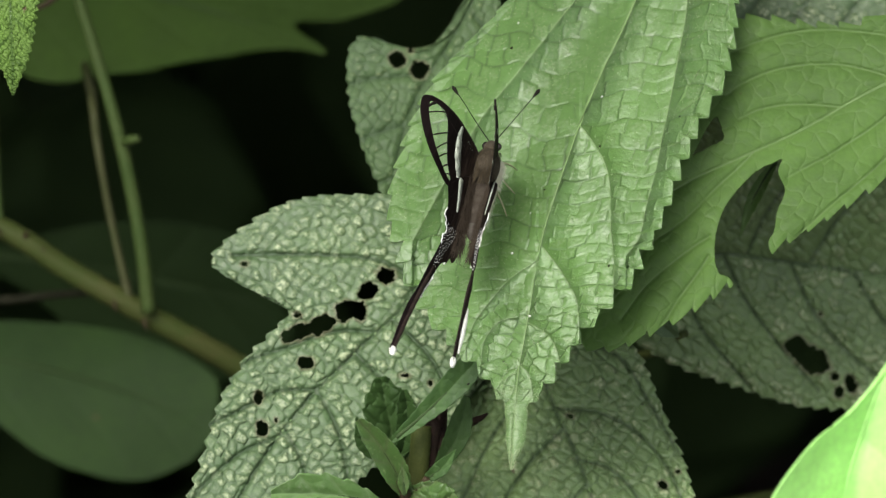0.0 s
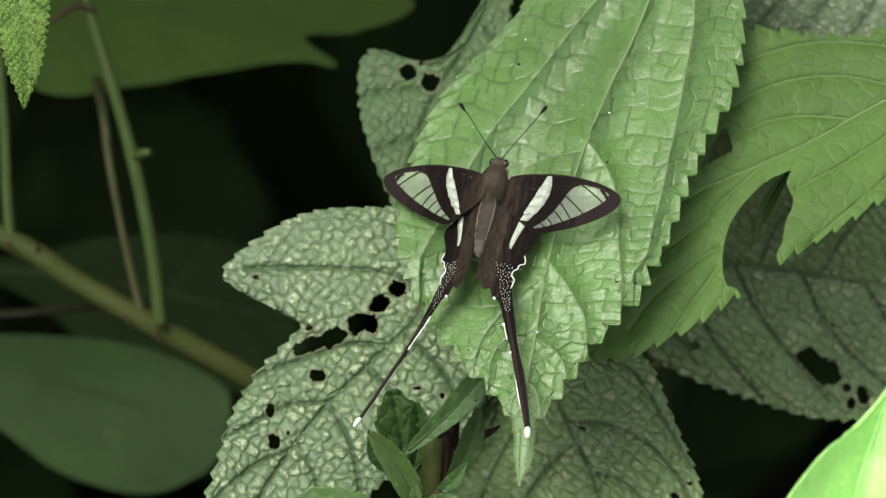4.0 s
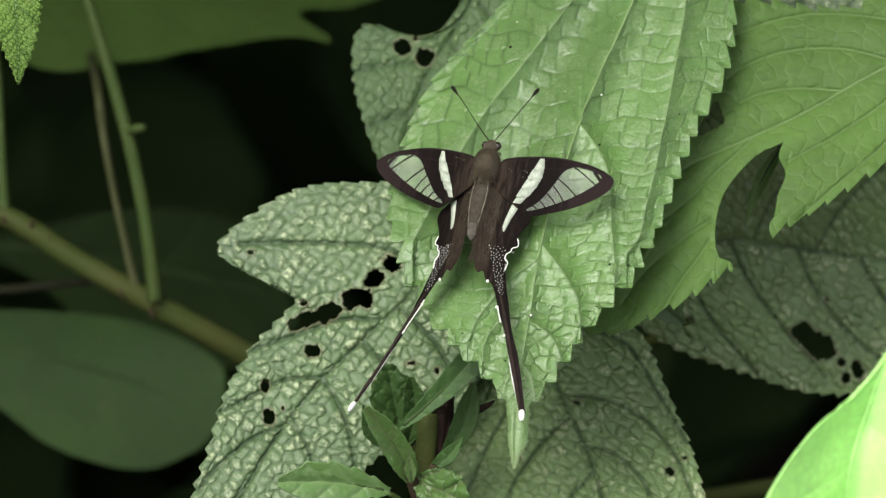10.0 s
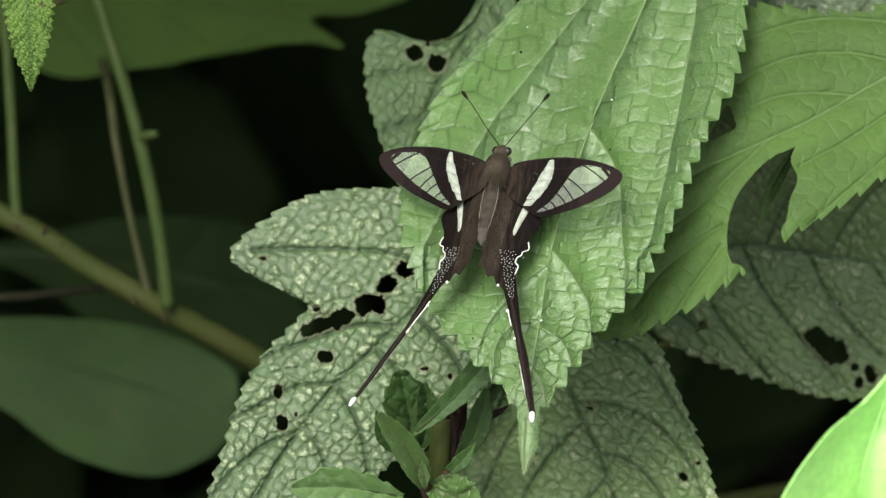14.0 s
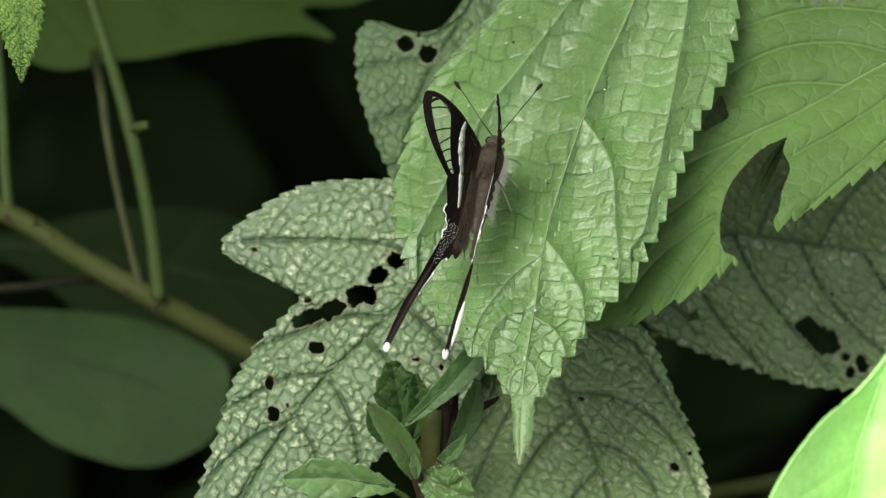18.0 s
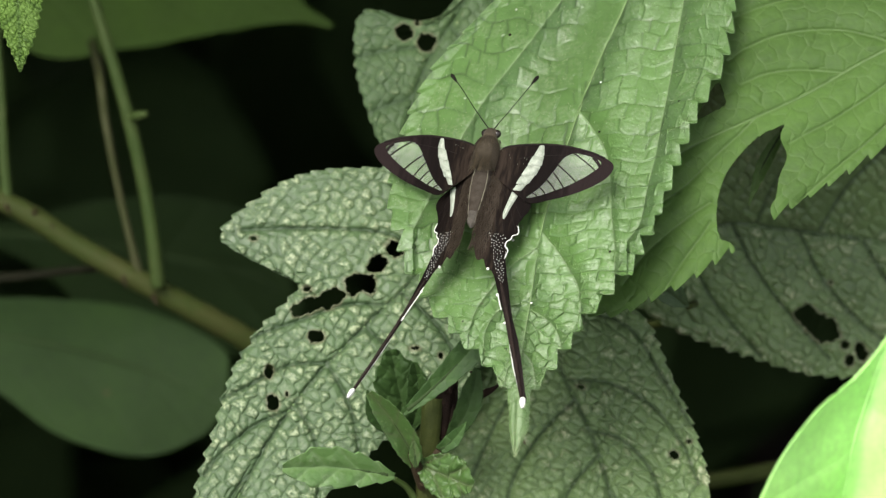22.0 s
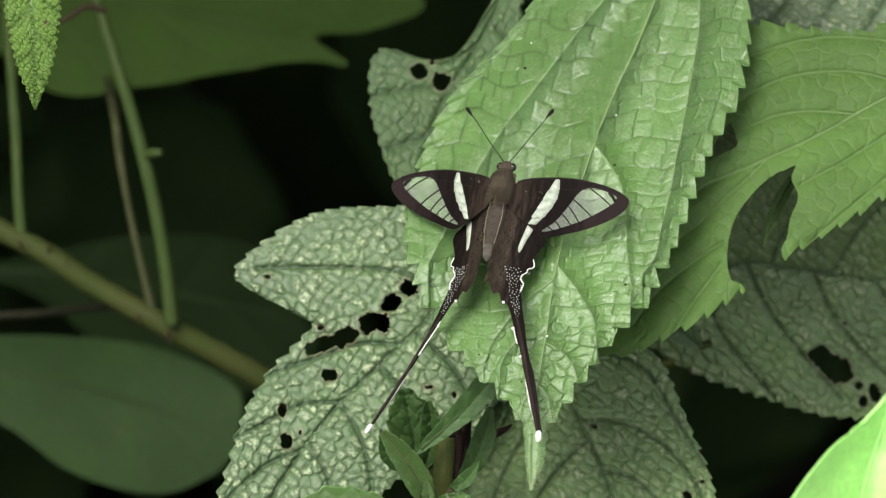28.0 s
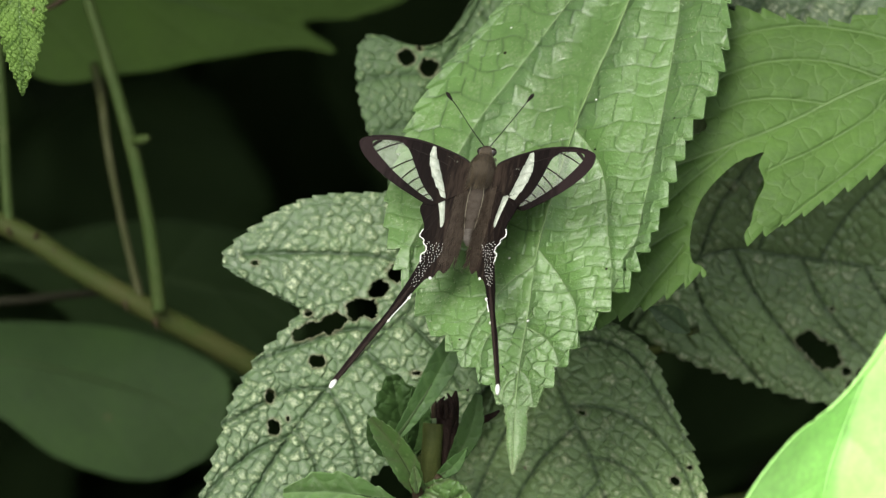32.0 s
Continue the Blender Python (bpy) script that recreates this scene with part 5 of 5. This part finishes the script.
        for _ in range(1500):
            t = rnd.random() ** 1.2
            cx, cy = 4.4 + 2.6 * t + rnd.uniform(-1, 1) * (1.7 - 1.35 * t), -13.2 - 0.5 * rnd.random() - 9.4 * t
            if t < 0.12 and rnd.random() < 0.75:
                continue
            if any((cx - a) ** 2 + (cy - b) ** 2 < 0.19 for a, b in spots_at):
                continue
            spots_at.append((cx, cy))
            k = len(dv)
            dv += disc((cx - (0.1 if side < 0 else 0.0)) * side, cy, rnd.uniform(0.05, 0.088))
            df.append(tuple(range(k, k + 7)) if side > 0 else tuple(range(k, k + 7))[::-1])
        tagged(local_part("scale_dots", dv, df, WHITE, hind, "scattered pale scale dots", 0.2), kind="stuff")
        for cx, cy, r in ((4.1, -20.4, 0.25), (6.8, -25.0, 0.28), (9.2, -30.2, 0.24)):
            local_part("white_spot", *flip(disc(cx, cy, r, 9), [tuple(range(9))], side), WHITE, hind, "", 0.24)
        # silky brown hair along the inner margin, lying tailwards
        hv, hf = [], []
        for _ in range(700):
            hb = -rnd.uniform(1.5, 16.5)
            ha = rnd.uniform(0.0, 1.0) ** 1.4 * 3.0 + 0.15
            lift = rnd.uniform(0.05, 0.9) * (1 - ha / 3.6)
            length = rnd.uniform(1.2, 2.6)
            k = len(hv)
            skew = rnd.uniform(-0.35, 0.25)
            hv += [(ha - 0.05, hb, 0.05), (ha + 0.05, hb, 0.05), (ha + skew * length, hb - length, 0.08 + lift)]
            hf.append((k, k + 1, k + 2))
        hv, hf = flip(hv, hf, side)
        tagged(local_part("inner_hair", hv, hf, WING_HAIR, hind, "silky brown hair along the inner margin", 0.04, False), kind="stuff")
        made.append((side, fore, hind))
    return made


def hairs(name, body, material, count, pick, length, seed, label):
    rnd = random.Random(seed)
    v, f = [], []
    for _ in range(count):
        p, d = pick(rnd)
        p, d = Vector(p), Vector(d).normalized()
        s = d.orthogonal().normalized() * 0.045
        u = d.cross(s)
        k = len(v)
        v += [tuple(p + s), tuple(p - 0.5 * s + 0.87 * u), tuple(p - 0.5 * s - 0.87 * u), tuple(p + d * length * rnd.uniform(0.6, 1.2))]
        f += [(k, k + 1, k + 3), (k + 1, k + 2, k + 3), (k + 2, k, k + 3)]
    tagged(local_part(name, v, f, material, body, label, 0.0, False), kind="stuff")


def butterfly():
    b = new("butterfly")
    b.empty_display_size = 0.01
    tagged(b, "dark brown dragontail butterfly with clear wing windows resting on a leaf", "butterfly")
    b.matrix_basis = SEAT
    v, f = lathe([(4.9, 0.5, 0.5), (4.6, 1.5, 0.3), (3.2, 2.15, 0.1), (1.2, 2.35, 0.0), (-0.8, 2.0, -0.1), (-2.2, 1.3, -0.2)], 22, 0.95)
    local_part("thorax", v, f, FUR, b, "furry brown thorax")
    shape = curve([(-0.8, 1.5, -0.2), (-3.5, 1.75, -0.35), (-6.5, 1.65, -0.5), (-9.5, 1.25, -0.7), (-11.8, 0.85, -0.9), (-12.7, 0.15, -1.0)], 25)
    segments = [(y, r * (1.04 if k % 3 else 0.93), z) for k, (y, r, z) in enumerate(shape)]
    v, f = lathe(segments, 24, 0.75)
    belly = local_part("abdomen", v, f, ABDOMEN, b, "slender grey-brown abdomen with pale side lines")
    v, f = lathe([(y, r * 1.10, z) for y, r, z in curve([(-9.9, 1.2, -0.72), (-11.0, 1.0, -0.84), (-11.9, 0.82, -0.9), (-12.75, 0.14, -1.0)], 9)], 20, 0.75)
    local_part("abdomen_tip", v, f, ABDOMEN_TIP, belly, "pale grey end of the abdomen")
    for sg in (-1, 1):
        v, f = tube([(sg * 1.0, -0.4, 0.85), (sg * 1.35, -3.5, 0.55), (sg * 1.28, -6.5, 0.35), (sg * 0.95, -9.5, 0.0), (sg * 0.62, -11.9, -0.4)], [0.06, 0.09, 0.10, 0.08, 0.05], 6, 36)
        local_part("side_line", v, f, SIDE_LINE, belly, "pale line")
    v, f = lathe([(6.9, 0.2, 0.2), (6.7, 0.8, 0.3), (6.0, 1.3, 0.3), (5.2, 1.35, 0.3), (4.6, 0.9, 0.3)], 18, 0.9)
    local_part("head", v, f, FUR, b)
    for sg in (-1, 1):
        v, f = lathe([(6.65, 0.05, 0.3), (6.5, 0.45, 0.3), (5.9, 0.72, 0.3), (5.3, 0.45, 0.3), (5.15, 0.05, 0.3)], 14, 1.0)
        local_part("eye", [(p[0] + sg * 1.12, p[1], p[2]) for p in v], f, EYE_BLACK, b, "dark shiny eye")
        tip = (-8.35, 14.9, 4.5) if sg < 0 else (7.46, 15.7, 4.5)
        v, f = tube([(sg * 0.55, 6.6, 0.9), (sg * 0.55 + 0.35 * (tip[0] - sg * 0.55), 9.4, 2.4), (0.72 * tip[0], 12.5, 3.7), tip], [0.10, 0.08, 0.08, 0.09], 8, 40)
        ant = local_part("antenna", v, f, HORN, b, "thin black clubbed antenna")
        v, f = tube([tuple(np.array(tip) * k + (1 - k) * np.array((sg * 0.4, 6.6, 0.9))) for k in (0.86, 0.93, 0.98, 1.02)], [0.12, 0.30, 0.36, 0.12], 10, 20)
        local_part("club", v, f, HORN, ant)
        for y0, y1, y2, x2 in ((3.4, 4.2, 5.0, 3.6), (1.4, 1.0, 0.2, 4.2), (-0.4, -2.2, -4.5, 3.8)):
            v, f = tube([(sg * 1.2, y0, -1.6), (sg * 2.4, y1, -2.4), (sg * 3.2, (y1 + y2) / 2, -4.0), (sg * x2, y2, -5.9)], [0.26, 0.2, 0.15, 0.1], 7, 24)
            local_part("leg", v, f, LEG, b, "thin pale leg")

    def under(rnd):
        y = rnd.uniform(-8.5, 3.8)
        a = rnd.uniform(-0.35, 0.35) + (0 if rnd.random() < 0.5 else math.pi)
        r = 2.2 if y > -1.5 else 1.5
        z = 0.1 - abs(rnd.gauss(0, 0.8))
        return (r * math.cos(a) * 0.95, y, z - 0.4), (math.cos(a) * 0.8, -0.55, -0.55)

    def over(rnd):
        y = rnd.uniform(-1.5, 4.6)
        a = rnd.uniform(0.15, math.pi - 0.15)
        return (2.0 * math.cos(a), y, 1.9 * math.sin(a)), (0.6 * math.cos(a), -1.0, 0.5 * math.sin(a))
    def ridge(rnd):
        y = rnd.uniform(-2.0, 5.6)
        a = math.pi / 2 + rnd.choice((-0.55, -0.1, 0.5)) + rnd.gauss(0, 0.12)
        r = 2.1 if y < 4.2 else 1.4
        return (r * math.cos(a), y, r * 0.95 * math.sin(a)), (0.25 * math.cos(a), -1.0, 0.25)
    hairs("side_fringe", b, CREAM, 1700, under, 1.4, 3, "cream hair along the flanks")
    hairs("back_hair", b, FUR, 900, over, 1.3, 4, "brown hair on the thorax")
    hairs("tawny_hair", b, TAWNY, 420, ridge, 1.5, 6, "tawny streaks of hair along the back")
    return b, wings(b)


main_leaf, right_leaf = fresh_shrub()
eaten_shrub()
narrow_leaf = sprig()
lime_leaf = corner_plant()
puckered_plant()
woody_branch()
broad_plant()
insect, wing_parts = butterfly()


# ---- what moves ----
def own(ob, m):
    """A world movement in the space of the shrub that a leaf hangs on."""
    p = Matrix.Translation(ob.parent.location)
    return p.inverted() @ m @ p


# how far, in degrees, each hindwing strays from the common beat at some moments
SWAY_LEFT = ((0, -8), (0.5, -10), (1, -14), (1.5, -4), (1.8, 0), (5.6, 0), (6, -3), (6.4, 0), (23.6, 0), (24, 8), (24.4, 0), (30.4, 0), (31, 4), (31.4, 0), (32, 0))
SWAY_RIGHT = ((0, 9), (1, 8), (1.5, 0), (12.6, 0), (13, -5), (13.4, 0), (24.5, 0), (25, -9), (25.5, 0), (30.1, 0), (30.5, -12), (31, -19), (31.5, -4), (32, -6))


def motions():
    for ob in (main_leaf, insect):
        walk(ob, [(t, sway(x, y, r) @ SEAT if ob is insect else own(ob, sway(x, y, r))) for t, x, y, r in (
        (0, 9.0, -22.2, 0.40), (0.5, 8.8, -17.4, 0.15), (1, 9.1, -14.9, 0.19), (1.5, 11.9, -11.2, -0.03), (2, 13.4, -11.4, -0.27),
        (2.5, 9.9, -9.1, 0.05), (3, 4.2, -16.3, 0.21), (3.5, 1.9, -16.3, 0.58), (5.5, 2.4, -9.3, -0.06), (6, 4.5, -10.4, 0.12),
        (6.5, 2.0, -7.4, 0.15), (7, 2.7, -6.2, -0.01), (7.5, 0.8, -5.1, 0.17), (8, 2.6, -2.6, -0.06), (8.5, 4.6, -0.5, -0.13), (9, 0.0, 0.0, 0.00),
        (9.5, -0.8, 0.7, 0.08), (10, -0.7, -0.2, 0.16), (10.5, -3.3, 0.3, 0.18), (11, -4.9, 3.4, 0.16), (11.5, -2.9, 2.2, 0.15),
        (12, -2.1, 2.1, 0.10), (12.5, -4.8, 0.7, 0.23), (13, -4.8, 1.5, 0.23), (13.5, -3.4, -0.3, 0.02), (14, -4.7, -1.1, 0.28),
        (14.5, -2.2, 0.3, 0.09), (16.5, -1.2, -1.7, 0.12), (17, -0.4, -1.8, 0.08), (17.5, -1.3, -1.6, 0.09), (18, -0.3, -1.8, 0.10),
        (18.5, -0.7, -0.7, -0.01), (19, -1.9, -0.6, 0.08), (19.5, -1.3, 0.5, 0.11), (20, 0.8, -0.8, -0.03), (20.5, -1.1, -0.3, 0.15),
        (21, -1.5, 1.1, 0.04), (21.5, -2.3, 5.5, -0.01), (22, -5.6, 5.4, 0.25), (22.5, -5.3, -0.2, 0.12), (23, -1.6, -0.2, -0.13),
        (23.5, -1.2, -2.8, -0.24), (24, -3.7, -4.5, -0.08), (24.5, -0.9, 1.7, -0.31), (25, -6.4, 0.8, 0.13), (25.5, -7.0, -1.5, 0.15),
        (27.5, -2.5, 2.0, -0.06), (28, -2.8, -4.7, -0.14), (28.5, -5.6, 2.3, -0.00), (29, -9.9, 5.1, 0.18), (29.5, -8.8, 7.7, 0.12),
        (30, -6.8, -2.8, 0.25), (30.5, -4.3, -13.0, 0.01), (31, -3.3, -19.2, 0.05), (31.5, -10.1, -21.3, 0.01), (32, -14.8, -6.7, -0.31))])
    for ob, share in ((right_leaf, 1.0), (lime_leaf, 0.6)):
        walk(ob, [(t, own(ob, sway(x, y, r, share))) for t, x, y, r in (
        (0, 9.9, 6.4, -0.20), (0.5, 9.3, 9.2, -0.54), (1, 7.9, 9.8, -0.40), (1.5, 7.6, 8.9, -0.42), (2, 9.0, 6.3, -0.22), (2.5, 8.2, 8.2, -0.19),
        (3, 4.4, 4.0, -0.23), (3.5, 4.2, 1.9, 0.29), (5.5, -0.9, 1.3, -0.09), (6, 1.1, -1.0, 0.13), (6.5, 0.6, 2.2, -0.09), (7, 0.8, 2.0, -0.15),
        (7.5, -0.6, -0.1, 0.08), (8, 1.1, 0.1, -0.07), (8.5, 1.6, 0.4, 0.01), (9, 0.0, 0.0, 0.00), (9.5, -0.2, -0.2, 0.03), (10, -0.1, 1.0, -0.05),
        (10.5, -0.7, 1.2, -0.10), (11, 0.7, 1.1, -0.09), (11.5, 0.7, 0.2, 0.01), (12, -1.2, -1.0, 0.16), (12.5, -0.6, -0.9, 0.09),
        (13, -0.5, -0.3, 0.09), (13.5, -2.6, -3.1, 0.23), (14, -1.3, 0.1, -0.03), (14.5, -1.3, -0.4, 0.10), (16.5, 0.8, -0.3, -0.02),
        (17, 1.8, 1.7, -0.20), (17.5, 1.0, -0.2, -0.01), (18, 1.6, -0.2, -0.04), (18.5, 1.6, 0.4, -0.14), (19, -0.2, -0.7, 0.07),
        (19.5, 0.2, 1.7, -0.12), (20, 0.8, 0.2, -0.08), (20.5, 1.2, -1.2, 0.01), (21, 0.5, -3.4, 0.19), (21.5, -1.4, -2.3, 0.11),
        (22, -3.0, -5.8, 0.40), (22.5, -5.4, -5.1, 0.34), (23, -4.9, -6.0, 0.42), (23.5, -6.1, -4.1, 0.19), (24, -9.2, -7.0, 0.48),
        (24.5, -7.6, -5.9, 0.42), (25, -9.4, -6.8, 0.57), (25.5, -7.3, -4.4, 0.34), (27.5, -4.3, -1.6, 0.15), (28, -9.0, -6.3, 0.50),
        (28.5, -12.1, -7.2, 0.69), (29, -19.8, -12.5, 1.25), (29.5, -26.0, -14.6, 1.60), (30, -24.8, -14.1, 1.58), (30.5, -29.7, -21.7, 2.24),
        (31, -27.0, -23.4, 1.98), (31.5, -35.7, -26.4, 2.30), (32, -54.0, -39.6, 3.65))])
    # the narrow leaf of the sprig is blown aside towards the end
    foot = Matrix.Translation(spot(745, 850, -12))
    walk(narrow_leaf, [(t, own(narrow_leaf, foot @ Matrix.Rotation(radians(a), 4, AXIS_W) @ foot.inverted())) for t, a in (
        (0, 0), (14, 0), (28.5, 0), (29, 1), (30, 4), (30.5, 6), (31, 6.5), (31.4, 7), (31.8, 11), (32, 14))])
    for side, fore, hind in wing_parts:
        # each wing leans a little off the common opening angle
        for ob, out, lift, more, most, drift in ((fore, 1.4, 1.0, (-2, -1, 0, 0, 0, 0, 0) if side < 0 else (-5, -5, -6, 0, 0, 0, 0), 103, ((0, 0), (32, 0))),
                                                 (hind, 0.8, 0.8, (5, 6, 8, 8, 8, 17, 19) if side < 0 else (4, 5, 5, 5, -2, 14, 6), 121 if side < 0 else 108, SWAY_LEFT if side < 0 else SWAY_RIGHT)):
            walk(ob, [(t, pose(side * out / 1000, 0, lift / 1000 - 0.001, 0, side * (min(a + float(np.interp(a, (5, 12, 20, 45, 75, 90, 102), more)), most) + float(np.interp(t, *zip(*drift))) - 90), 0)) for t, a in (
                (0, 17), (0.2, 8), (0.4, 5), (0.6, 8), (0.8, 15), (1, 30), (1.2, 47), (1.4, 61), (1.6, 72), (1.8, 84), (2.1, 94), (2.6, 101), (3.5, 102), (4.4, 100), (4.9, 88),
                (5.2, 67), (5.5, 44), (5.7, 26), (5.9, 14), (6.1, 8), (6.3, 5), (6.5, 6), (6.7, 14), (6.9, 26), (7.1, 46), (7.3, 59), (7.5, 71), (7.7, 82), (8, 93), (8.5, 100),
                (9, 102), (10.3, 102), (10.8, 97), (11.1, 88), (11.4, 71), (11.6, 55), (11.8, 36), (12, 20), (12.2, 11), (12.4, 6), (12.6, 14), (12.8, 23), (13, 38), (13.2, 52),
                (13.4, 64), (13.6, 73), (13.8, 84), (14.1, 94), (14.6, 101), (16.4, 100), (16.9, 92), (17.2, 81), (17.4, 66), (17.6, 50), (17.8, 31), (18, 17), (18.2, 9), (18.4, 7),
                (18.6, 13), (18.8, 22), (19, 35), (19.2, 50), (19.4, 63), (19.6, 75), (19.8, 86), (20.2, 96), (21, 101), (22, 100), (22.6, 95), (23, 87), (23.2, 80), (23.4, 71),
                (23.6, 61), (23.8, 46), (24, 30), (24.2, 18), (24.4, 10), (24.6, 7), (24.8, 12), (25, 20), (25.2, 30), (25.5, 50), (25.8, 68), (26.1, 83), (26.6, 97), (27.5, 102),
                (28.5, 102), (28.9, 95), (29.2, 80), (29.4, 67), (29.6, 54), (29.8, 35), (30, 19), (30.2, 10), (30.4, 5), (30.6, 3), (30.8, 5), (31, 13), (31.2, 23), (31.4, 40),
                (31.6, 53), (31.8, 66), (32, 74))])


motions()
